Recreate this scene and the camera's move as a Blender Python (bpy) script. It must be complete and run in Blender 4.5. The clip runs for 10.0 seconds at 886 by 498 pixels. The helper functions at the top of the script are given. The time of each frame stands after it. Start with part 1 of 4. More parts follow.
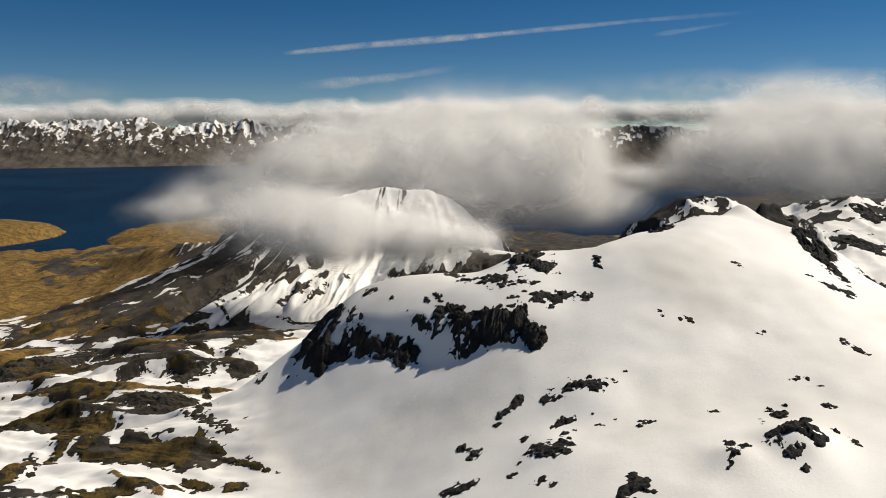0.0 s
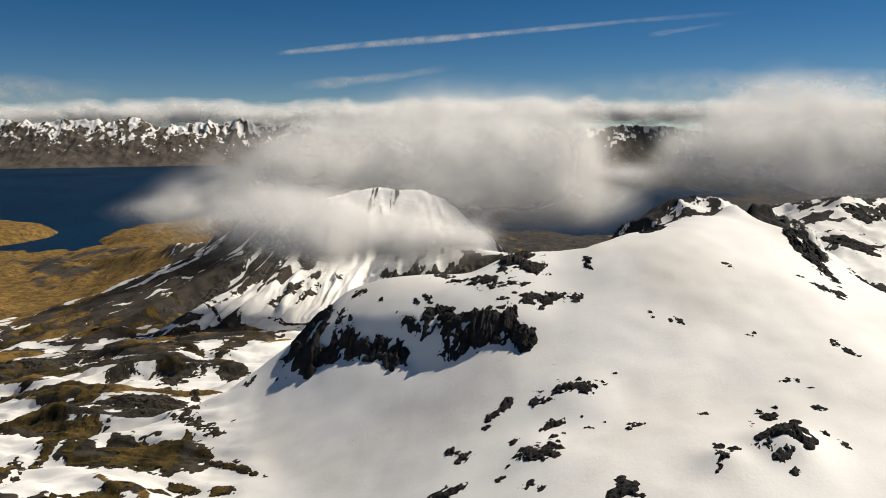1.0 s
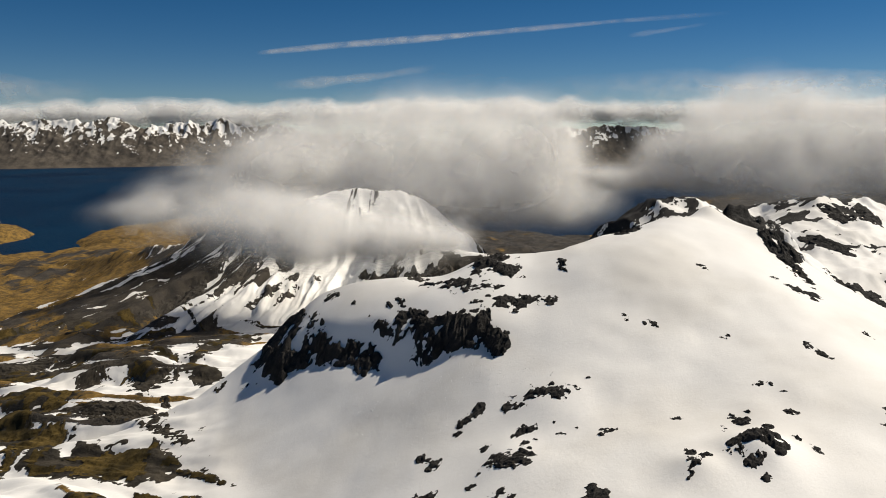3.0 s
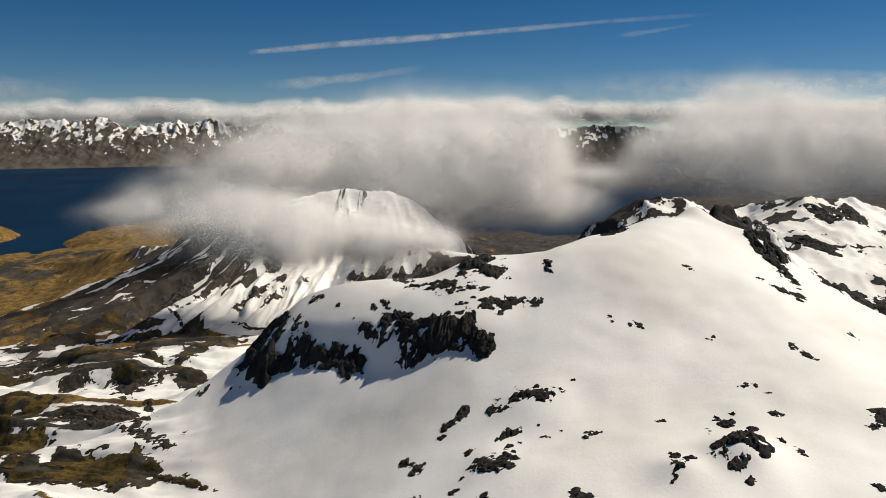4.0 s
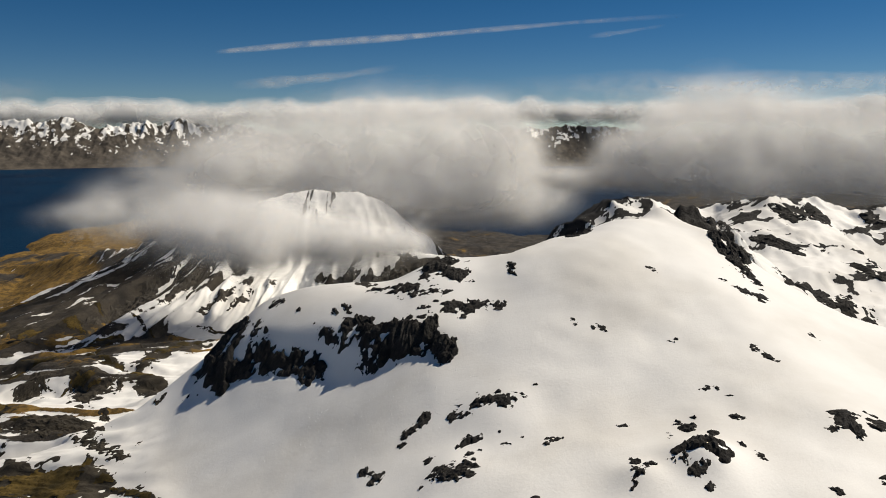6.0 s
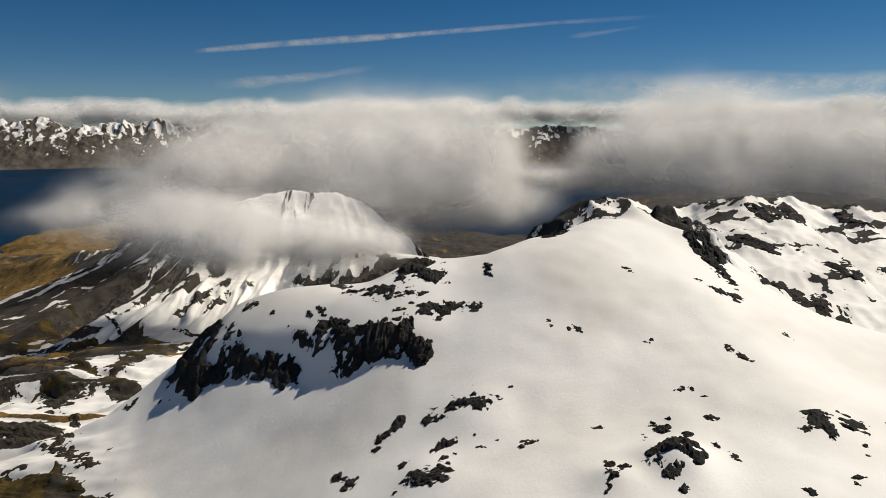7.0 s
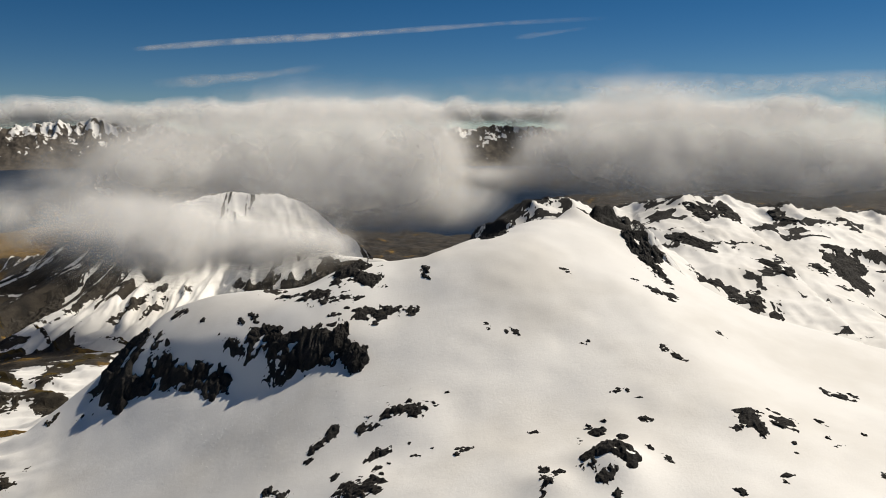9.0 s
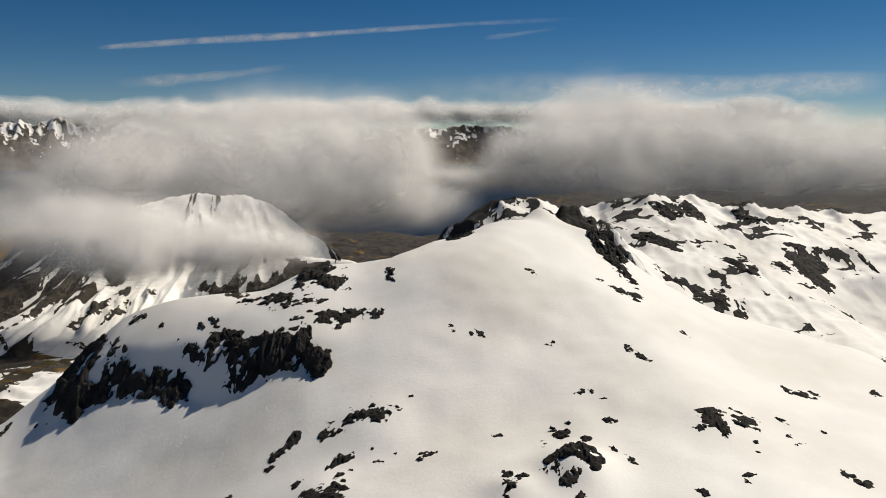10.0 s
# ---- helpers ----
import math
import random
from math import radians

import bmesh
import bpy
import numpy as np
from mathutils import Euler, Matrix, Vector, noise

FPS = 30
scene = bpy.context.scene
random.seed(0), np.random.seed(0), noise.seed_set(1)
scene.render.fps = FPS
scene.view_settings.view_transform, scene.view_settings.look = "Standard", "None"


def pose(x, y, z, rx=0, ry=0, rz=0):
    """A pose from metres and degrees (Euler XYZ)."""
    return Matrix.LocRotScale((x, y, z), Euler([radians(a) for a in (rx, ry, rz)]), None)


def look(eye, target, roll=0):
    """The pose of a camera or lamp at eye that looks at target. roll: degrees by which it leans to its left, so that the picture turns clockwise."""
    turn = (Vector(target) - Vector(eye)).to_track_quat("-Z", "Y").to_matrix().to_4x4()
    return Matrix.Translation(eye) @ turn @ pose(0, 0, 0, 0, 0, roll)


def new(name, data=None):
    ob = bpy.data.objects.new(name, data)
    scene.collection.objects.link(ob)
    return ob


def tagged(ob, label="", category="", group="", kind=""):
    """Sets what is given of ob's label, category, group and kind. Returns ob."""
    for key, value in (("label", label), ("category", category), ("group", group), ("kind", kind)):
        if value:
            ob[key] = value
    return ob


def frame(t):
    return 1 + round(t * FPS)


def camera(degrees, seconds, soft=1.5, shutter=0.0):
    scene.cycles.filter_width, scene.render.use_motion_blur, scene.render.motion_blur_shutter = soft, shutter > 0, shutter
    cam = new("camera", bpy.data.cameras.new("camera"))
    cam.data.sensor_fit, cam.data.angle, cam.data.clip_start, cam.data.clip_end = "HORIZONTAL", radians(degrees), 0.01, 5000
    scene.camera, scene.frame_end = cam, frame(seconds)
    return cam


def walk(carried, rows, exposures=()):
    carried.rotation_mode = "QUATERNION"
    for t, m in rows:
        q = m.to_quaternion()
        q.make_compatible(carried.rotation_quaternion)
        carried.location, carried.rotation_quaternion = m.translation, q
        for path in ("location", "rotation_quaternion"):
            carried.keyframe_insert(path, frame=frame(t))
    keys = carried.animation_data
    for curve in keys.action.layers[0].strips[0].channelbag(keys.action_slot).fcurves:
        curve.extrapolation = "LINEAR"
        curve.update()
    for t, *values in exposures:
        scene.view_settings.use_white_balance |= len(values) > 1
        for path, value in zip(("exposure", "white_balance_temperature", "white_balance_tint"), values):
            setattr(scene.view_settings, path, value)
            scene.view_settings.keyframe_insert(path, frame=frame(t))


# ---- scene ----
# A map unit is U metres; the sea is at height 0 and the first eye at EYE.
U = 26.0
EYE = 8.9 * U
cam = camera(63.64, 10.0, soft=0.9)
# seconds, x, y, z, tilt, yaw
ROWS = [
    (0.0, 0.000, 0.000, 231.400, 80.187, -0.000),
    (0.5, 0.816, 0.820, 231.445, 80.187, -0.176),
    (1.0, 1.645, 1.640, 231.490, 80.183, -0.430),
    (1.5, 2.491, 2.468, 231.546, 80.182, -0.723),
    (2.0, 3.353, 3.306, 231.610, 80.184, -1.059),
    (2.5, 4.221, 4.151, 231.674, 80.185, -1.403),
    (4.0, 6.947, 6.732, 231.856, 80.186, -2.510),
    (4.5, 7.892, 7.598, 231.917, 80.188, -2.933),
    (5.0, 8.842, 8.465, 231.978, 80.193, -3.432),
    (5.5, 9.801, 9.323, 232.031, 80.193, -3.993),
    (7.0, 12.766, 11.837, 232.178, 80.188, -6.121),
    (7.5, 13.834, 12.705, 232.212, 80.184, -6.985),
    (8.0, 14.935, 13.580, 232.248, 80.186, -7.995),
    (8.5, 16.066, 14.455, 232.277, 80.186, -9.082),
    (9.0, 17.221, 15.330, 232.301, 80.188, -10.209),
    (9.5, 18.401, 16.198, 232.324, 80.190, -11.369),
    (10.0, 19.596, 17.061, 232.352, 80.193, -12.543),
]
walk(cam, [(t, pose(x, y, z, tilt, 0, yaw)) for t, x, y, z, tilt, yaw in ROWS],
     exposures=[(0.0, 0.11, 7150, 9), (10.0, -0.07, 7150, 9)])

# ---- light ----
SUN_AZ, SUN_EL = radians(65), radians(48)   # from straight ahead towards the right; above the horizon
SUN_WAY = Vector((math.sin(SUN_AZ) * math.cos(SUN_EL), math.cos(SUN_AZ) * math.cos(SUN_EL), math.sin(SUN_EL)))
world = bpy.data.worlds.new("sky")
scene.world = world
world.use_nodes = True
wn, wl = world.node_tree.nodes, world.node_tree.links
sky = wn.new("ShaderNodeTexSky")
sky.sky_type, sky.sun_disc = "NISHITA", False
sky.sun_elevation, sky.sun_rotation = SUN_EL, SUN_AZ
sky.altitude, sky.air_density, sky.dust_density, sky.ozone_density = 3400, 0.85, 0.12, 4.0
wn["Background"].inputs["Strength"].default_value = 0.050
deep = wn.new("ShaderNodeHueSaturation")
deep.inputs["Saturation"].default_value = 1.32
wl.new(sky.outputs[0], deep.inputs["Color"])
wl.new(deep.outputs[0], wn["Background"].inputs[0])
sun = new("sun", bpy.data.lights.new("sun", "SUN"))
sun.data.energy, sun.data.angle, sun.data.color = 5.0, radians(0.5), (1.0, 0.95, 0.87)
sun.matrix_world = look(SUN_WAY * 1000, (0, 0, 0))
scene.cycles.transparent_max_bounces, scene.cycles.diffuse_bounces = 48, 8

# ---- materials ----
def material(name):
    m = bpy.data.materials.new(name)
    m.use_nodes = True
    nt = m.node_tree
    return m, nt, nt.nodes["Principled BSDF"], nt.nodes["Material Output"]


def node(nt, kind, **sets):
    n = nt.nodes.new(kind)
    for key, value in sets.items():
        if key == "attribute_name":
            n.attribute_name = value
        else:
            n.inputs[key.replace("_", " ")].default_value = value
    return n


def noise_tex(nt, vec, scale, detail=6, rough=0.55, distortion=0.0):
    n = node(nt, "ShaderNodeTexNoise", Scale=scale, Detail=detail, Roughness=rough, Distortion=distortion)
    nt.links.new(vec, n.inputs["Vector"])
    return n.outputs["Fac"]


def maths(nt, op, a, b=0.0, c=None, clamp=False):
    n = nt.nodes.new("ShaderNodeMath")
    n.operation, n.use_clamp = op, clamp
    for k, v in enumerate((a, b) if c is None else (a, b, c)):
        if isinstance(v, (int, float)):
            n.inputs[k].default_value = v
        else:
            nt.links.new(v, n.inputs[k])
    return n.outputs[0]


def ramp(nt, fac, lo, hi, smooth=True):
    n = nt.nodes.new("ShaderNodeMapRange")
    n.interpolation_type = "SMOOTHSTEP" if smooth else "LINEAR"
    nt.links.new(fac, n.inputs[0])
    n.inputs[1].default_value, n.inputs[2].default_value = lo, hi
    return n.outputs[0]


def mix(nt, fac, a, b):
    n = nt.nodes.new("ShaderNodeMix")
    n.data_type = "RGBA"
    for sock, v in ((n.inputs[0], fac), (n.inputs[6], a), (n.inputs[7], b)):
        if isinstance(v, (int, float)):
            sock.default_value = v
        elif isinstance(v, tuple):
            sock.default_value = (*v, 1.0)
        else:
            nt.links.new(v, sock)
    return n.outputs[2]


def bump(nt, height, strength, distance, under=None):
    n = node(nt, "ShaderNodeBump", Strength=strength, Distance=distance)
    nt.links.new(height, n.inputs["Height"])
    if under is not None:
        nt.links.new(under, n.inputs["Normal"])
    return n.outputs[0]


def rock_colour(nt, pos, scale=1.0, dark=(0.006, 0.006, 0.007), light=(0.028, 0.026, 0.025)):
    big = noise_tex(nt, pos, 0.12 * scale, 6, 0.6)
    fine = noise_tex(nt, pos, 1.3 * scale, 8, 0.65)
    c = mix(nt, ramp(nt, big, 0.3, 0.7), dark, light)
    c = mix(nt, maths(nt, "MULTIPLY", ramp(nt, fine, 0.45, 0.75), 0.35), c, (0.050, 0.046, 0.042))
    return c, fine


def terrain_material(name, scale=1.0, stone=((0.020, 0.018, 0.016), (0.075, 0.062, 0.048))):
    """Snow, rock, scree and grass, laid by the ground's cover attribute and broken up by fine noise."""
    m, nt, bsdf, out = material(name)
    geo = nt.nodes.new("ShaderNodeNewGeometry")
    pos = geo.outputs["Position"]
    cov = node(nt, "ShaderNodeAttribute", attribute_name="cover")
    sep = nt.nodes.new("ShaderNodeSeparateColor")
    nt.links.new(cov.outputs["Color"], sep.inputs[0])
    snow_a, grass_a, scree_a = sep.outputs[0], sep.outputs[1], sep.outputs[2]
    edge = noise_tex(nt, pos, 0.45 * scale, 8, 0.62)
    edge2 = noise_tex(nt, pos, 0.10 * scale, 6, 0.6)
    # rock and scree
    rock, fine = rock_colour(nt, pos, scale)
    scree = mix(nt, ramp(nt, noise_tex(nt, pos, 0.05 * scale, 9, 0.68), 0.35, 0.68), *stone)
    ground = mix(nt, scree_a, rock, scree)
    # moss and dead grass
    straw = mix(nt, ramp(nt, edge2, 0.3, 0.7), (0.075, 0.046, 0.014), (0.28, 0.165, 0.040))
    straw = mix(nt, maths(nt, "MULTIPLY", ramp(nt, edge, 0.42, 0.66), 0.7), straw, (0.040, 0.030, 0.012))
    g = maths(nt, "ADD", grass_a, maths(nt, "MULTIPLY", maths(nt, "SUBTRACT", edge, 0.5), 0.9))
    ground = mix(nt, ramp(nt, g, 0.40, 0.62), ground, straw)
    # snow, greyer in broad random patches
    s = maths(nt, "ADD", snow_a, maths(nt, "MULTIPLY", maths(nt, "SUBTRACT", edge, 0.5), 0.55))
    s = ramp(nt, s, 0.47, 0.53)
    snow_tone = ramp(nt, noise_tex(nt, pos, 0.025 * scale, 5, 0.55), 0.40, 0.72)
    snow = mix(nt, snow_tone, (0.75, 0.745, 0.735), (0.63, 0.615, 0.59))
    nt.links.new(mix(nt, s, ground, snow), bsdf.inputs["Base Color"])
    rough = nt.nodes.new("ShaderNodeMapRange")
    nt.links.new(s, rough.inputs[0])
    rough.inputs[3].default_value, rough.inputs[4].default_value = 0.9, 0.6
    nt.links.new(rough.outputs[0], bsdf.inputs["Roughness"])
    bsdf.inputs["Specular IOR Level"].default_value = 0.25
    # relief: rough ground, faintly rippled snow
    ripple = noise_tex(nt, pos, 0.22 * scale, 7, 0.55)
    amount = maths(nt, "MULTIPLY_ADD", s, -0.93, 1.0)
    height = maths(nt, "MULTIPLY", fine, amount)
    b1 = bump(nt, height, 0.9, 0.9 / scale)
    nt.links.new(bump(nt, maths(nt, "MULTIPLY", ripple, s), 0.05, 0.8 / scale, b1), bsdf.inputs["Normal"])
    return m


def outcrop_material(name, dark=(0.006, 0.006, 0.007), light=(0.028, 0.026, 0.025)):
    m, nt, bsdf, out = material(name)
    pos = nt.nodes.new("ShaderNodeNewGeometry").outputs["Position"]
    c, fine = rock_colour(nt, pos, 1.6, dark, light)
    info = nt.nodes.new("ShaderNodeObjectInfo")
    c = mix(nt, maths(nt, "MULTIPLY", info.outputs["Random"], 0.2), c, (0.034, 0.029, 0.023))
    lichen = ramp(nt, noise_tex(nt, pos, 0.35, 6, 0.6), 0.60, 0.75)
    c = mix(nt, maths(nt, "MULTIPLY", lichen, 0.4), c, (0.060, 0.046, 0.024))
    nt.links.new(c, bsdf.inputs["Base Color"])
    bsdf.inputs["Roughness"].default_value = 0.88
    bsdf.inputs["Specular IOR Level"].default_value = 0.2
    nt.links.new(bump(nt, fine, 0.9, 0.5), bsdf.inputs["Normal"])
    return m


def turf_material():
    m, nt, bsdf, out = material("turf")
    pos = nt.nodes.new("ShaderNodeNewGeometry").outputs["Position"]
    fine = noise_tex(nt, pos, 1.2, 8, 0.65)
    c = mix(nt, ramp(nt, noise_tex(nt, pos, 0.09, 6, 0.6), 0.35, 0.65), (0.030, 0.024, 0.011), (0.115, 0.078, 0.024))
    c = mix(nt, maths(nt, "MULTIPLY", ramp(nt, fine, 0.45, 0.65), 0.7), c, (0.026, 0.020, 0.009))
    nt.links.new(c, bsdf.inputs["Base Color"])
    bsdf.inputs["Roughness"].default_value = 0.95
    bsdf.inputs["Specular IOR Level"].default_value = 0.1
    nt.links.new(bump(nt, fine, 0.8, 0.5), bsdf.inputs["Normal"])
    return m


def snow_material():
    m, nt, bsdf, out = material("loose_snow")
    pos = nt.nodes.new("ShaderNodeNewGeometry").outputs["Position"]
    grain = noise_tex(nt, pos, 1.5, 6, 0.6)
    nt.links.new(mix(nt, grain, (0.72, 0.71, 0.69), (0.80, 0.80, 0.79)), bsdf.inputs["Base Color"])
    bsdf.inputs["Roughness"].default_value = 0.7
    bsdf.inputs["Specular IOR Level"].default_value = 0.2
    nt.links.new(bump(nt, grain, 0.4, 0.2), bsdf.inputs["Normal"])
    return m


def water_material():
    m, nt, bsdf, out = material("sea_water")
    pos = nt.nodes.new("ShaderNodeNewGeometry").outputs["Position"]
    band = noise_tex(nt, pos, 0.0022, 4, 0.5)
    nt.links.new(mix(nt, ramp(nt, band, 0.35, 0.65), (0.001, 0.012, 0.034), (0.002, 0.021, 0.052)), bsdf.inputs["Base Color"])
    bsdf.inputs["IOR"].default_value = 1.33
    bsdf.inputs["Specular IOR Level"].default_value = 0.10
    nt.links.new(maths(nt, "MULTIPLY_ADD", band, 0.25, 0.38), bsdf.inputs["Roughness"])
    nt.links.new(bump(nt, noise_tex(nt, pos, 0.12, 6, 0.6), 1.0, 5.0), bsdf.inputs["Normal"])
    return m


def cloud_material(name, scale, wisp=0.5, colour=(1.0, 1.0, 1.0, 1)):
    """Thin mist: lets most light pass where the veil attribute is low, scatters it evenly where it is high."""
    m, nt, bsdf, out = material(name)
    nt.nodes.remove(bsdf)
    pos = nt.nodes.new("ShaderNodeNewGeometry").outputs["Position"]
    veil = node(nt, "ShaderNodeAttribute", attribute_name="veil").outputs["Fac"]
    n = noise_tex(nt, pos, scale, 4, 0.5, 0.3)
    n = ramp(nt, n, 0.42 - wisp * 0.5, 0.42 + wisp * 0.5)
    alpha = maths(nt, "MULTIPLY", veil, n, clamp=True)
    dif = node(nt, "ShaderNodeBsdfDiffuse", Color=colour)
    tra = node(nt, "ShaderNodeBsdfTranslucent", Color=colour)
    clear = nt.nodes.new("ShaderNodeBsdfTransparent")
    both, veiled = nt.nodes.new("ShaderNodeMixShader"), nt.nodes.new("ShaderNodeMixShader")
    both.inputs[0].default_value = 0.44
    nt.links.new(dif.outputs[0], both.inputs[1])
    nt.links.new(tra.outputs[0], both.inputs[2])
    nt.links.new(alpha, veiled.inputs[0])
    nt.links.new(clear.outputs[0], veiled.inputs[1])
    nt.links.new(both.outputs[0], veiled.inputs[2])
    nt.links.new(veiled.outputs[0], out.inputs[0])
    return m


GROUND_MAT = terrain_material("snow_rock_and_grass")
FAR_MAT = terrain_material("far_snow_and_rock", 0.32, ((0.045, 0.039, 0.034), (0.12, 0.102, 0.082)))
ROCK_MAT = outcrop_material("dark_rock")
SLAB_MAT = outcrop_material("brown_grey_rock", (0.016, 0.014, 0.011), (0.055, 0.046, 0.034))
SCREE_MAT = outcrop_material("scree", (0.022, 0.020, 0.018), (0.060, 0.052, 0.043))
TURF_MAT = turf_material()
SNOW_MAT = snow_material()
WATER_MAT = water_material()
CLOUD_MAT = cloud_material("cloud", 0.026, 1.0)
BANK_MAT = cloud_material("far_cloud", 0.008)
TRAIL_MAT = cloud_material("ice_cloud", 0.012, 0.9, (0.98, 0.95, 0.90, 1))

# ---- landforms: heights in map units, 0 at the first eye, x to the right, y ahead ----
SEA = -8.9


def lattice(seed, n):
    """Seeded random values on a wrapped lattice."""
    return np.random.RandomState(seed).rand(n, n).astype(np.float32)


LAT = [lattice(s, 256) for s in range(6)]


def vnoise(x, y, seed=0):
    """Smooth value noise, -1 to 1."""
    x, y = x + 37.7 * seed, y - 91.3 * seed
    i, j = np.floor(x).astype(np.int64), np.floor(y).astype(np.int64)
    f, g = x - i, y - j
    f, g = f * f * f * (f * (f * 6 - 15) + 10), g * g * g * (g * (g * 6 - 15) + 10)
    a = LAT[seed % 6]
    i0, j0, i1, j1 = i & 255, j & 255, (i + 1) & 255, (j + 1) & 255
    top = a[i0, j0] * (1 - f) + a[i1, j0] * f
    low = a[i0, j1] * (1 - f) + a[i1, j1] * f
    return 2 * (top * (1 - g) + low * g) - 1


def fbm(x, y, octaves=5, seed=0, gain=0.5):
    total, amp = 0, 1.0
    for k in range(octaves):
        total = total + amp * vnoise(x * 2.03 ** k, y * 2.03 ** k, seed + k)
        amp *= gain
    return total


def ridged(x, y, octaves=5, seed=0, gain=0.55):
    """Sharp-crested noise, about 0 to 1.6."""
    total, amp = 0, 0.8
    for k in range(octaves):
        total = total + amp * (1 - np.abs(vnoise(x * 2.07 ** k, y * 2.07 ** k, seed + k)) * 1.6)
        amp *= gain
    return total


def step(a, b, v):
    t = np.clip((v - a) / (b - a), 0, 1)
    return t * t * (3 - 2 * t)


def along(x, y, line):
    """Distance to a line of (x, y, height), signed: above 0 to its left as it runs; its height at the nearest place; the way along it."""
    best = np.full(np.shape(x), 1e9)
    side, high, way = np.zeros(np.shape(x)), np.zeros(np.shape(x)), np.zeros(np.shape(x))
    run = 0.0
    for (ax, ay, az), (bx, by, bz) in zip(line, line[1:]):
        ex, ey = bx - ax, by - ay
        ln = math.hypot(ex, ey)
        t = np.clip(((x - ax) * ex + (y - ay) * ey) / ln ** 2, 0, 1)
        d = np.hypot(x - ax - t * ex, y - ay - t * ey)
        near = d < best
        cross = ex * (y - ay) - ey * (x - ax)
        best = np.where(near, d, best)
        side = np.where(near, np.sign(cross), side)
        high = np.where(near, az + t * (bz - az), high)
        way = np.where(near, run + t * ln, way)
        run += ln
    return best, side, high, way


def smax(a, b, k):
    """Smooth maximum."""
    h = np.clip(0.5 + 0.5 * (a - b) / k, 0, 1)
    return b + (a - b) * h + k * h * (1 - h)


# spot heights of the near snowfield, on a coarse grid, smoothed into swells
SWELL_X, SWELL_Y, SWELL_R = (-5.0, -3.1, -1.2, 0.7, 2.6, 4.5, 6.4, 8.3), (3.4, 5.0, 6.6, 8.2, 9.8, 11.4), 1.75
SWELL = [
    (0.39, 0.62, 0.64, 0.54, 0.72, 0.64, 0.69, 0.74),
    (0.14, 0.33, 0.11, 0.37, 0.65, 0.51, 0.45, 0.52),
    (0.12, 0.18, -0.17, 0.67, 0.51, 0.74, 0.65, 0.48),
    (0.23, 0.13, 0.50, 0.56, 0.82, 0.88, 0.50, 0.57),
    (0.12, -0.01, 0.75, 0.97, 1.29, 1.07, 0.69, 0.80),
    (0.68, 0.76, 0.91, 0.86, 0.59, 1.03, 1.28, 1.28),
]
KNOB = 0.25
SUMMIT = 0.30


def knob_shape(x, y):
    """A blunt shoulder with a steep front, running across from the left end of the snowfield."""
    u, v = 0.906 * x - 0.423 * y, 0.423 * x + 0.906 * y
    front = 7.36 + 0.10 * np.sin(u * 2.6 + 0.6) + 0.05 * np.sin(u * 6.1)
    return step(-0.16, 0.26, v - front) * step(-5.75, -5.0, u) * (1 - step(-3.0, -1.9, u)) * np.exp(-((v - 8.0) / 1.1) ** 2)


def summit_shape(x, y):
    return np.exp(-np.hypot((x - 4.40) / 0.34, (y - 10.5) / 0.34) ** 1.75)


CREST_LINE = [(-3.4, 8.9, 0), (-2.2, 9.35, 0), (-1.2, 9.6, 0), (0.1, 9.4, 0), (1.2, 9.35, 0), (2.0, 9.15, 0), (3.0, 9.85, 0), (3.9, 10.2, 0), (4.4, 10.55, 0), (4.9, 9.75, 0), (5.3, 9.0, 0), (5.9, 8.2, 0), (7.0, 7.6, 0), (10, 7.4, 0)]


# hollows and rises that the swells leave out: x, y, height, radius
LUMPS = [(0.0, 9.4, -0.07, 0.5), (0.5, 9.35, -0.14, 0.4), (1.5, 9.3, -0.03, 0.5), (2.3, 9.4, -0.08, 0.5), (3.0, 9.8, -0.07, 0.4), (3.85, 10.05, 0.05, 0.35),
         (4.75, 9.95, 0.05, 0.3), (4.95, 9.6, 0.10, 0.35), (2.80, 5.28, 0.13, 0.26), (2.27, 5.18, 0.07, 0.18), (0.95, 5.95, 0.06, 0.3), (1.45, 6.7, 0.07, 0.35), (4.2, 5.6, 0.06, 0.4)]


def near_sheet(x, y):
    """The near snowfield without its far side."""
    z = -4.4 + 0 * x
    for row, cy in zip(SWELL, SWELL_Y):
        for h, cx in zip(row, SWELL_X):
            z = z + h * np.exp(-((x - cx) ** 2 + (y - cy) ** 2) / SWELL_R ** 2)
    for cx, cy, h, r in LUMPS:
        z = z + h * np.exp(-((x - cx) ** 2 + (y - cy) ** 2) / r ** 2)
    return z + KNOB * knob_shape(x, y) + SUMMIT * summit_shape(x, y)


def near_height(x, y):
    d, side, _, way = along(x, y, CREST_LINE)
    beyond = np.clip(d * side, 0, None)
    z = near_sheet(x, y)
    cliff = 0.55 + 0.75 * step(7.2, 8.6, way) * (1 - step(11.0, 12.5, way))
    z = z - cliff * (np.sqrt(beyond ** 2 + 0.01) - 0.1) - 0.35 * beyond
    out = np.maximum(0, -x - 5.0) + np.maximum(0, x - 7.5) * 0.5 + np.maximum(0, 2.5 - y)
    return z - 0.25 * out


